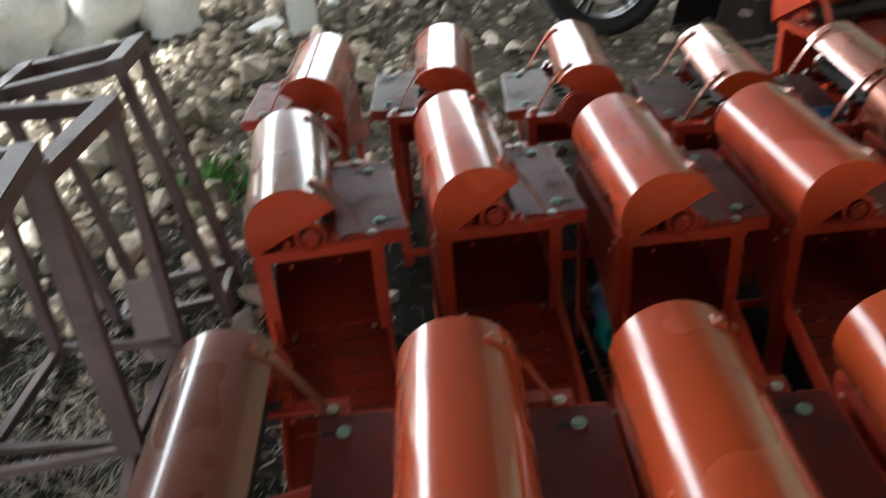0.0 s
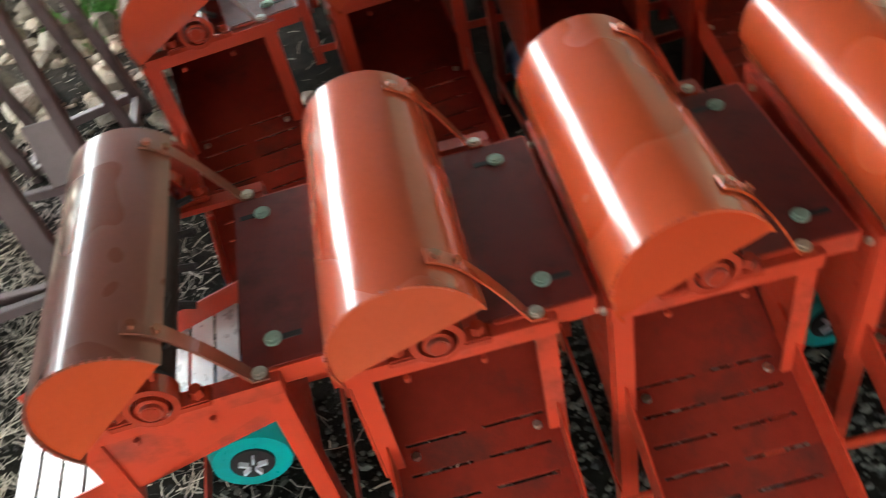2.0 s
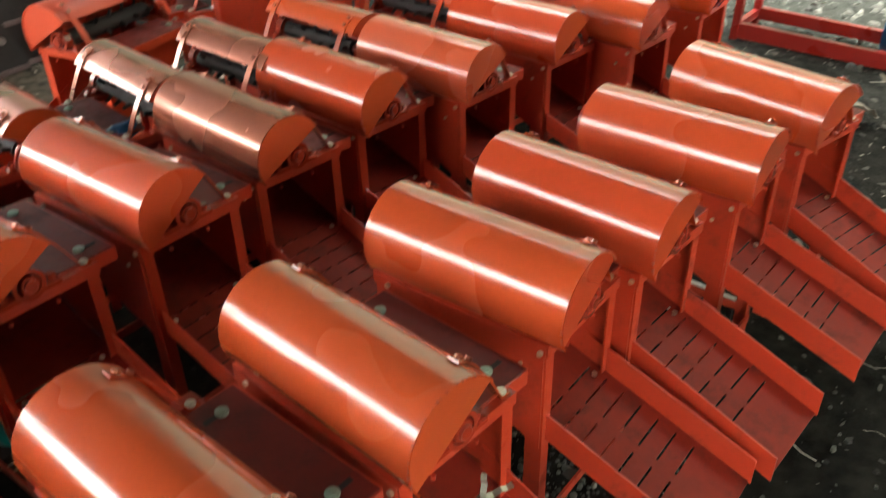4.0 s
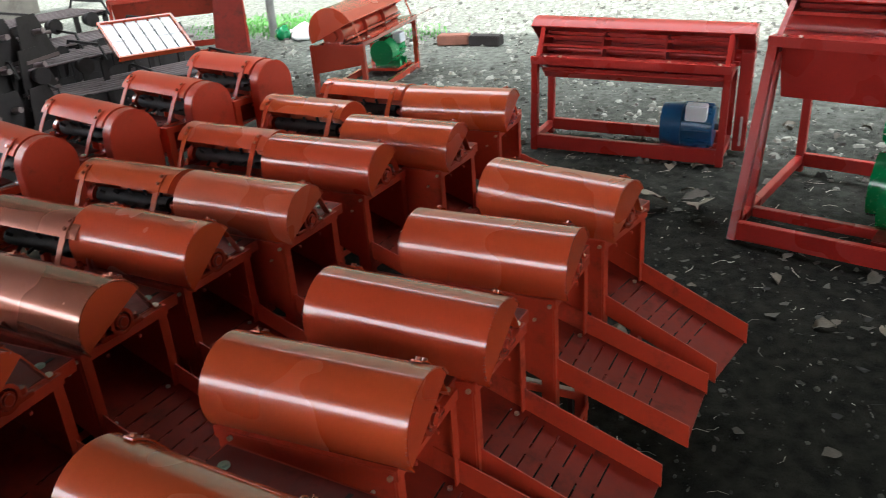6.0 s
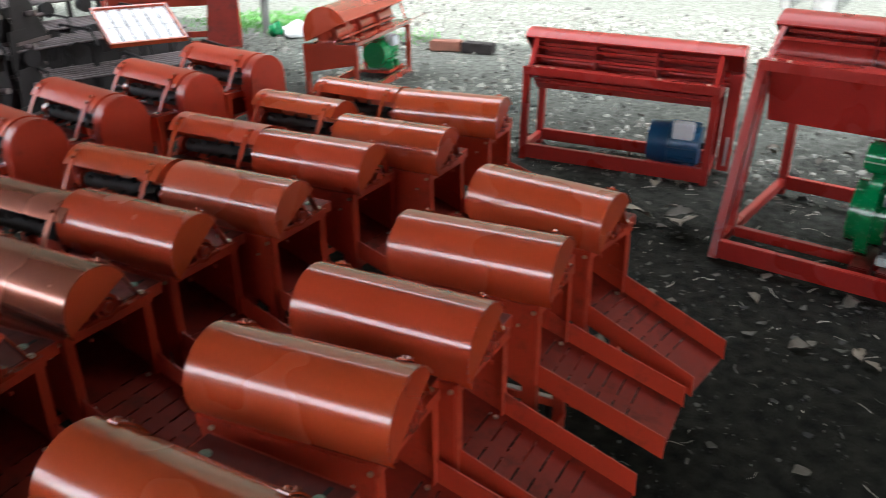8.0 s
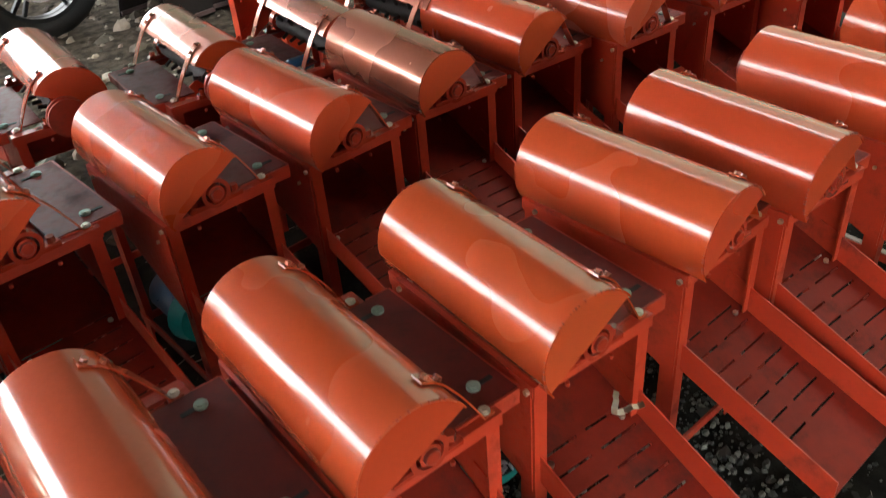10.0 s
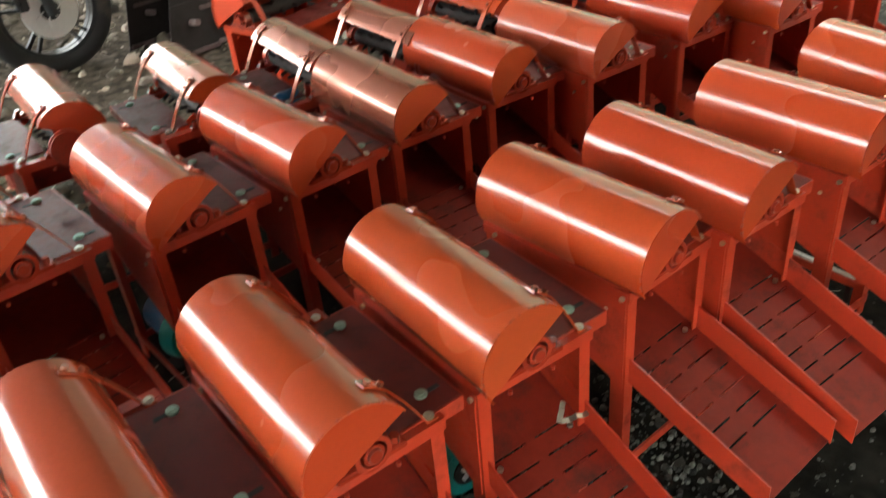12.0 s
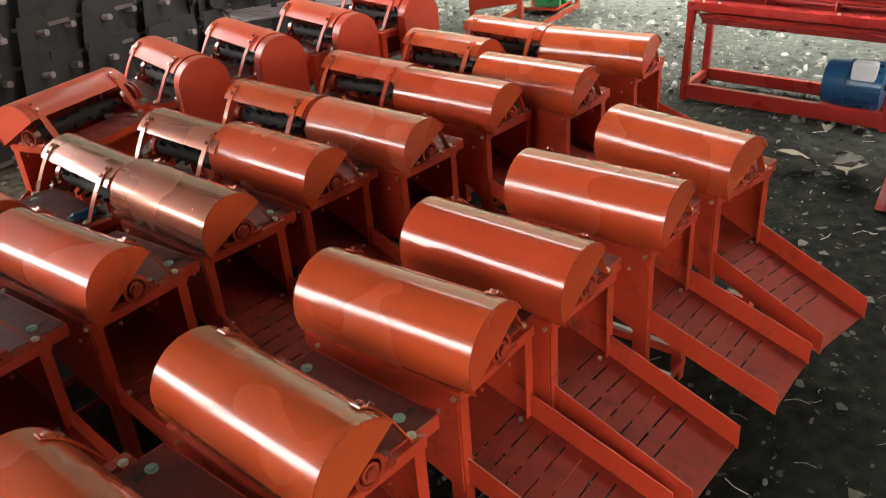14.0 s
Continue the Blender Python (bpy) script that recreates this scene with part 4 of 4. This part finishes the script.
# ---- motorcycle front wheel ----
def motorcycle():
    t = thing("motorcycle", "front of a parked motorcycle, black alloy wheel with bright brake disc", "motorcycle")
    R_ = 0.242
    bm = bmesh.new()
    seg, ring = 56, 12
    vs = [[bm.verts.new(((R_ - 0.042 + 0.042 * math.cos(2 * math.pi * j / ring)) * math.cos(2 * math.pi * i / seg), 0.036 * math.sin(2 * math.pi * j / ring), (R_ - 0.042 + 0.042 * math.cos(2 * math.pi * j / ring)) * math.sin(2 * math.pi * i / seg))) for j in range(ring)] for i in range(seg)]
    for i in range(seg):
        for j in range(ring):
            bm.faces.new((vs[i][j], vs[(i + 1) % seg][j], vs[(i + 1) % seg][(j + 1) % ring], vs[i][(j + 1) % ring]))
    bmesh.ops.recalc_face_normals(bm, faces=bm.faces)
    wheel = part("wheel", bm_arc_sheet(0, 0, R_ - 0.068, 0, 360, -0.03, 0.03, 0.014, 48), ALLOY, t, "black alloy motorcycle wheel", smooth=40)
    part("tyre", bm, RUBBER, wheel, "dusty black tyre", smooth=60)
    for k in range(5):
        for o in (-7, 7):
            an = radians(72 * k + o + 20)
            part("spoke", bm_bar((0.03 * math.cos(an), 0, 0.03 * math.sin(an)), ((R_ - 0.08) * math.cos(an), 0, (R_ - 0.08) * math.sin(an)), 0.022, 0.012), ALLOY, wheel, bevel=0.002)
    part("hub", bm_rod((0, -0.05, 0), (0, 0.05, 0), 0.035, seg=24), ALLOY, wheel, smooth=30)
    disc = bm_arc_sheet(0, 0, 0.100, 0, 360, -0.047, -0.043, 0.075, 48)
    part("brake_disc", disc, DISC, wheel, "bright ventilated brake disc", smooth=30)
    for k in range(6):
        an = radians(60 * k)
        part("disc_arm", bm_bar((0.025 * math.cos(an), -0.045, 0.025 * math.sin(an)), (0.06 * math.cos(an + 0.3), -0.045, 0.06 * math.sin(an + 0.3)), 0.004, 0.016, up=(0, 1, 0)), DISC, wheel)
    for y in (-0.075, 0.075):
        part("fork_leg", bm_rod((0, y, -0.01), (-0.10, y, 0.62), 0.020, seg=16), ALLOY, t, smooth=30)
    part("axle", bm_rod((0, -0.09, 0), (0, 0.09, 0), 0.010), ZINC, t, smooth=30)
    part("fender", bm_arc_sheet(0, 0, R_ + 0.025, 20, 140, -0.05, 0.05, 0.004, 24), ALLOY, t, "black front mudguard", smooth=40)
    part("caliper", bm_box((-0.11, -0.075, 0.02), (-0.07, -0.04, 0.09)), ALLOY, t, bevel=0.006)
    return t


motorcycle().matrix_basis = pose(0.07, 2.47, ground_height(0.07, 2.47) + 0.240, 0, 0, 8)


# ---- bricks, post and litter in the yard ----
def block(label, mat):
    bm = bm_box((-0.115, -0.05, 0), (0.115, 0.05, 0.07))
    return whole("brick", bm, mat, label, "brick", "bricks in the yard", bevel=0.006)


block("whole reddish brick lying on the pale yard", BRICK).matrix_basis = pose(4.15, 1.845, 0.0, 0, 0, -76) @ Matrix.Diagonal((0.88, 0.88, 0.88, 1))
block("dark brick lying on the pale yard", DARK_STEEL).matrix_basis = pose(4.155, 1.624, 0.0, 0, 0, -88) @ Matrix.Diagonal((0.88, 0.88, 0.88, 1))
for px, py, r in ((4.184, 3.326, 0.03), (6.85, 0.20, 0.044), (6.71, -0.10, 0.088)):
    whole("post", bm_rod((0, 0, -0.1), (0.03, 0.02, 2.6), r, seg=14, r2=r * 0.85), GREY_WOOD, "thin weathered wooden post standing in the yard", "post", "yard posts", "structure", at=pose(px, py, 0), smooth=30)
whole("cross_bar", bm_rod((0, -0.14, 0.53), (0, 0.14, 0.515), 0.010, seg=8), WOOD, "short stick tied across the yard post", "stick", kind="structure", at=pose(4.15, 3.326, 0), smooth=30)


def lump(seed, squash=0.7, sub=2):
    rnd = random.Random(seed)
    bm = bmesh.new()
    bmesh.ops.create_icosphere(bm, subdivisions=sub, radius=1)
    o = Vector((rnd.random() * 50, rnd.random() * 50, rnd.random() * 50))
    for v in bm.verts:
        k = 1 + 0.75 * noise.noise(v.co * 1.1 + o) + 0.28 * noise.noise(v.co * 2.6 + o)
        v.co = Vector((v.co.x * k, v.co.y * k * 0.85, v.co.z * k * squash))
    return bm


def shard(seed, squash=0.7):
    """A broken angular stone: the hull of a few points strewn over a flattened ball."""
    rnd = random.Random(900 + seed)
    bm = bmesh.new()
    st = rnd.uniform(0.5, 0.95)
    for k in range(13):
        v = Vector((rnd.gauss(0, 1), rnd.gauss(0, 1), rnd.gauss(0, 1))).normalized() * rnd.uniform(0.7, 1.1)
        bm.verts.new((v.x, v.y * st, v.z * squash))
    hull = bmesh.ops.convex_hull(bm, input=bm.verts)
    bmesh.ops.delete(bm, geom=[v for v in hull["geom_interior"] if isinstance(v, bmesh.types.BMVert)], context="VERTS")
    return bm


def scatter_parts(name, label, category, piece, mats, seeds, spots, squash=0.7, flat=20):
    """One heap whose pieces are parts that share a few meshes."""
    t = thing(name, label, category)
    meshes = [mesh_of(piece, shard(s, squash), mats[s % len(mats)], flat) for s in range(seeds)]
    rnd = random.Random(11)
    for x, y, r in spots:
        ob = new(piece, rnd.choice(meshes))
        ob.parent = t
        ob.matrix_basis = pose(x, y, ground_height(x, y) + r * 0.25, rnd.uniform(-25, 25), rnd.uniform(-25, 25), rnd.uniform(0, 360)) @ Matrix.Diagonal((r, r, r, 1))
    return t


rnd = random.Random(21)
spots = []
for i in range(290):
    x, y = rnd.uniform(-2.3, -0.2), 0.75 + rnd.random() ** 1.1 * 2.9
    spots.append((x, y, 0.018 + 0.065 * rnd.random() ** 3 * (1.25 if x < -0.8 else 0.7)))
scatter_parts("rubble_heap", "heap of pale broken stones and soil clods", "rubble", "stone", [STONE, STONE, CLOD], 9, spots)


def stuff(name, label, category, bm, mat, smooth=0.0):
    return whole(name, bm, mat, label, category, kind="stuff", smooth=smooth)


def quads(name, verts, faces, mat, label, category):
    me = bpy.data.meshes.new(name)
    me.from_pydata(verts, [], faces)
    me.materials.append(mat)
    return tagged(new(name, me), label, category, kind="stuff")


# pebbles all over the soil
verts, faces = [], []
rnd = random.Random(5)
for i in range(9000):
    if i % 2:
        x, y = rnd.uniform(-1.6, 3.4), rnd.uniform(-1.4, 1.2)
    else:
        x, y = rnd.uniform(-2.6, 6.5), rnd.uniform(-2.0, 5.0)
    r = 0.002 + 0.007 * rnd.random() ** 4
    z, n, a0 = ground_height(x, y), len(verts), rnd.random() * 6.28
    for k in range(5):
        a = a0 + 1.2566 * k
        verts.append((x + r * math.cos(a) * rnd.uniform(0.7, 1.2), y + r * math.sin(a) * rnd.uniform(0.7, 1.2), z - 0.002))
    for k in range(5):
        a = a0 + 1.2566 * k + 0.3
        verts.append((x + 0.6 * r * math.cos(a), y + 0.6 * r * math.sin(a), z + r * rnd.uniform(0.45, 0.8)))
    faces += [(n + k, n + (k + 1) % 5, n + 5 + (k + 1) % 5, n + 5 + k) for k in range(5)] + [tuple(n + 5 + k for k in range(5))]
quads("pebbles", verts, faces, PEBBLE, "small stones and clods scattered on the soil", "pebbles")

# broken chips, clods and crumbs between the larger stones
verts, faces = [], []
for i in range(11000):
    x, y = rnd.uniform(-2.6, 1.6), 0.7 + 4.2 * rnd.random()
    if x > -0.9 and y < 1.25 or x > -0.45 and rnd.random() < 0.72:
        continue
    r = 0.006 + 0.034 * rnd.random() ** 2.5
    z, n, a0 = ground_height(x, y), len(verts), rnd.random() * 6.28
    top, st = rnd.uniform(0.35, 1.0), rnd.uniform(0.5, 1.0)
    for ring, zz in ((1.0, -0.1), (0.85, top * 0.6), (0.4, top)):
        for k in range(5):
            a = a0 + 1.2566 * k + ring
            q = r * ring * rnd.uniform(0.65, 1.25)
            verts.append((x + q * math.cos(a), y + q * st * math.sin(a), z + r * zz * rnd.uniform(0.8, 1.2)))
    for m_ in (0, 5):
        faces += [(n + m_ + k, n + m_ + (k + 1) % 5, n + m_ + 5 + (k + 1) % 5, n + m_ + 5 + k) for k in range(5)]
    faces.append(tuple(n + 10 + k for k in range(5)))
quads("rubble_chips", verts, faces, CHIPS, "broken chips and crumbs of stone and soil", "rubble")

# rough crumbs, chips and leaf scraps on the ground beyond the threshers
verts, faces = [], []
for i in range(9000):
    x, y = rnd.uniform(2.3, 6.2), rnd.uniform(-1.2, 3.4)
    if noise.noise((x * 1.7, y * 1.7, 4.0)) < -0.15 and i % 3:
        continue
    r = 0.006 + 0.022 * rnd.random() ** 3
    z, n, a0 = ground_height(x, y), len(verts), rnd.random() * 6.28
    st, top = rnd.uniform(0.35, 0.9), rnd.uniform(0.25, 0.8)
    for ring, zz in ((1.0, -0.15), (0.6, top)):
        for k in range(5):
            a = a0 + 1.2566 * k + 0.3 * ring
            q = r * ring * rnd.uniform(0.6, 1.3)
            u, v = q * math.cos(a - a0), q * st * math.sin(a - a0)
            verts.append((x + u * math.cos(a0) - v * math.sin(a0), y + u * math.sin(a0) + v * math.cos(a0), z + r * zz * rnd.uniform(0.7, 1.2)))
    faces += [(n + k, n + (k + 1) % 5, n + 5 + (k + 1) % 5, n + 5 + k) for k in range(5)] + [tuple(n + 5 + k for k in range(5))]
quads("yard_crumbs", verts, faces, CRUMB, "rough crumbs, chips and leaf scraps on the grey ground", "crumbs")

# gravel round the feet of the front row
verts, faces = [], []
for i in range(8000):
    x, y = rnd.gauss(-0.15, 0.36), rnd.gauss(-0.14, 0.18)
    r = 0.0022 + 0.0065 * rnd.random() ** 2.2
    z, n, a0 = ground_height(x, y), len(verts), rnd.random() * 6.28
    st, top = rnd.uniform(0.5, 0.95), rnd.uniform(0.5, 0.9)
    for ring, zz in ((1.0, -0.15), (0.55, top)):
        for k in range(5):
            a = a0 + 1.2566 * k + ring
            q = r * ring * rnd.uniform(0.7, 1.2)
            verts.append((x + q * math.cos(a), y + q * st * math.sin(a), z + r * zz * rnd.uniform(0.8, 1.2)))
    faces += [(n + k, n + (k + 1) % 5, n + 5 + (k + 1) % 5, n + 5 + k) for k in range(5)] + [tuple(n + 5 + k for k in range(5))]
quads("gravel", verts, faces, GRAVEL, "grey-green gravel and soil crumbs under the machines", "gravel")

# straw, mostly round the stand frames
verts, faces = [], []
for i in range(14000):
    if i % 5:
        x, y = rnd.gauss(-1.15, 0.26), rnd.gauss(0.12, 0.42)
    else:
        x, y = rnd.uniform(-2.2, 3.4), rnd.uniform(-1.2, 3.4)
    heap = max(0.0, noise.noise((x * 5.0, y * 5.0, 8.0)) + 0.25) * 0.06 if x < -0.8 else 0.0
    a, ln, wd = rnd.random() * 6.28, 0.006 + 0.050 * rnd.random() ** 2.2, rnd.uniform(0.0003, 0.0014)
    bend, tilt = rnd.uniform(-0.9, 0.9), rnd.uniform(-0.25, 0.35)
    z, n = ground_height(x, y) + 0.003 + heap * rnd.random(), len(verts)
    px_, py_, pz_ = x, y, z
    for k in range(3):
        wx, wy = -math.sin(a) * wd, math.cos(a) * wd
        verts += [(px_ - wx, py_ - wy, pz_), (px_ + wx, py_ + wy, pz_ + wd * 0.6)]
        px_, py_, pz_ = px_ + math.cos(a) * ln / 2, py_ + math.sin(a) * ln / 2, max(z, pz_ + tilt * ln / 2)
        a, tilt = a + bend, tilt - 0.2
    faces += [(n, n + 1, n + 3, n + 2), (n + 2, n + 3, n + 5, n + 4)]
quads("straw", verts, faces, STRAW, "dry straw and chaff lying on the soil", "straw")

# bits of leaf and husk trodden into the soil
verts, faces = [], []
for i in range(4200):
    if i % 3:
        x, y = rnd.uniform(1.2, 5.2), rnd.uniform(-2.0, 3.2)
    else:
        x, y = rnd.uniform(0.2, 3.0), rnd.uniform(-1.6, 0.6)
    r = 0.003 + 0.016 * rnd.random() ** 3
    z, n, a0 = ground_height(x, y) + 0.003, len(verts), rnd.random() * 6.28
    sq_, curl = rnd.uniform(0.3, 0.8), rnd.uniform(-0.4, 0.6)
    for k in range(5):
        a = 1.2566 * k
        u, v = r * math.cos(a) * rnd.uniform(0.7, 1.3), r * sq_ * math.sin(a) * rnd.uniform(0.7, 1.3)
        verts.append((x + u * math.cos(a0) - v * math.sin(a0), y + u * math.sin(a0) + v * math.cos(a0), z + curl * abs(u) + 0.2 * r * rnd.random()))
    faces.append(tuple(n + k for k in range(5)))
quads("leaf_bits", verts, faces, HUSK, "bits of dry leaf and husk trodden into the soil", "leaf litter")

# dry leaves, each a curled blade
litter = thing("leaf_litter", "curled dry brown leaves lying on the dark soil", "dead leaves")


def leaf_mesh(seed):
    r = random.Random(seed)
    bm = bmesh.new()
    n, curl = 7, r.uniform(0.5, 1.6)
    rows = []
    for i in range(n):
        u = i / (n - 1)
        wd = 0.36 * math.sin(math.pi * min(1, u * 0.93 + 0.04)) * (1 + 0.25 * r.uniform(-1, 1))
        z = 0.18 * math.sin(u * 3.0 * curl) + 0.04 * r.random()
        rows.append([bm.verts.new((u - 0.5, s * wd, z + abs(s) * 0.16 * curl * r.uniform(0.3, 1))) for s in (-1, 0, 1)])
    for p, q in zip(rows[:-1], rows[1:]):
        for k in range(2):
            bm.faces.new((p[k], q[k], q[k + 1], p[k + 1]))
    return mesh_of("leaf", bm, LEAF, 60)


leaves = [leaf_mesh(s) for s in range(7)]
for i in range(130):
    x, y = (rnd.uniform(0.9, 3.0), rnd.uniform(-1.3, 0.9)) if i < 80 else (rnd.uniform(-0.5, 4.6), rnd.uniform(-1.5, 3.5))
    ob = new("leaf", rnd.choice(leaves))
    ob.parent = litter
    k = rnd.uniform(0.015, 0.05)
    ob.matrix_basis = pose(x, y, ground_height(x, y) + 0.006, rnd.uniform(-20, 20), rnd.uniform(-20, 20), rnd.uniform(0, 360)) @ Matrix.Diagonal((k, k, k, 1))
for x, y, k in ((1.92, -0.03, 0.12), (1.90, -0.19, 0.13), (1.98, -0.16, 0.09)):
    ob = new("leaf", leaves[3])
    ob.parent = litter
    ob.matrix_basis = pose(x, y, 0.012, 10, -8, 70 * k * 100) @ Matrix.Diagonal((k, k, k, 1))

# grass tufts
verts, faces = [], []
for cx, cy, n_, spread in ((-1.18, 1.38, 90, 0.06), (-0.93, 1.30, 40, 0.04), (-1.05, 1.75, 30, 0.10), (4.65, 3.75, 1500, 0.25), (4.5, 3.35, 900, 0.17), (4.45, 2.25, 160, 0.13)):
    for i in range(n_):
        x, y = rnd.gauss(cx, spread), rnd.gauss(cy, spread)
        a, ln = rnd.random() * 6.28, rnd.uniform(0.02, 0.06) if cx < 0 else rnd.uniform(0.008, 0.03)
        lx, ly, n, z = math.cos(a) * ln * 0.6, math.sin(a) * ln * 0.6, len(verts), ground_height(x, y)
        wx, wy = -math.sin(a) * 0.004, math.cos(a) * 0.004
        verts += [(x - wx, y - wy, z), (x + wx, y + wy, z), (x + lx * 0.5 + wx, y + ly * 0.5 + wy, z + ln * 0.8), (x + lx, y + ly, z + ln), (x + lx * 0.5 - wx, y + ly * 0.5 - wy, z + ln * 0.8)]
        faces.append((n, n + 1, n + 2, n + 3, n + 4))
quads("grass", verts, faces, GRASS, "small tufts of fresh green grass", "grass")

# pale sacks and plastic litter among the rubble
for x, y, r, k in ((-2.05, 2.85, 0.20, 1), (-1.75, 2.95, 0.17, 2), (-2.35, 2.7, 0.22, 3)):
    whole("sack", lump(40 + k, 0.9, 3), PLASTIC, "full white plastic sack standing among the rubble", "sack", "white sacks", at=pose(x, y, r * 0.75) @ Matrix.Diagonal((r, r, r * 1.2, 1)), smooth=60)
for x, y, r, k in ((-1.30, 2.85, 0.07, 1), (-1.22, 2.70, 0.05, 2), (-1.05, 3.05, 0.05, 3), (4.25, 3.25, 0.06, 4), (4.45, 3.3, 0.05, 5)):
    whole("plastic_litter", lump(60 + k, 0.4, 2), PLASTIC, "crumpled piece of white plastic on the ground", "litter", "plastic litter", at=pose(x, y, ground_height(x, y) + r * 0.3, 0, 0, 40 * k) @ Matrix.Diagonal((r, r * 0.7, r, 1)), smooth=20)

whole("ball", lump(81, 0.95, 3), GREEN, "dark green round plastic can at the post's foot", "can", at=pose(4.11, 3.18, 0.05) @ Matrix.Diagonal((0.055, 0.055, 0.055, 1)), smooth=60)
whole("sack", lump(82, 0.9, 3), PLASTIC, "small stuffed white bag at the post's foot", "sack", "white sacks", at=pose(4.14, 3.03, 0.045) @ Matrix.Diagonal((0.085, 0.068, 0.055, 1)), smooth=60)
whole("rag", lump(83, 0.55, 3), BLUE, "crumpled blue plastic rag between two shellers", "rag", at=pose(0.18, 0.745, 0.352) @ Matrix.Diagonal((0.032, 0.022, 0.022, 1)), smooth=25)


def bent_strip():
    bm = bmesh.new()
    prof = [(-0.03, 0.004), (-0.012, 0.0), (0.004, 0.010), (0.018, 0.003), (0.03, 0.008)]
    return bm_prism(prof + [(u, v + 0.0015) for u, v in prof[::-1]], "y", -0.006, 0.006, bm)


# crumpled plastic on the chute, drawn as bent strips in zinc
for x, y, z, rz in ((0.040, -0.232, 0.246, 40), (0.052, -0.245, 0.240, -20)):
    whole("metal_scrap", bent_strip(), ZINC, "pale crumpled plastic scrap lying on a chute", "scrap", "metal scraps", at=pose(x, y, z, 18, 0, rz) @ Matrix.Diagonal((0.6, 0.6, 0.6, 1)))

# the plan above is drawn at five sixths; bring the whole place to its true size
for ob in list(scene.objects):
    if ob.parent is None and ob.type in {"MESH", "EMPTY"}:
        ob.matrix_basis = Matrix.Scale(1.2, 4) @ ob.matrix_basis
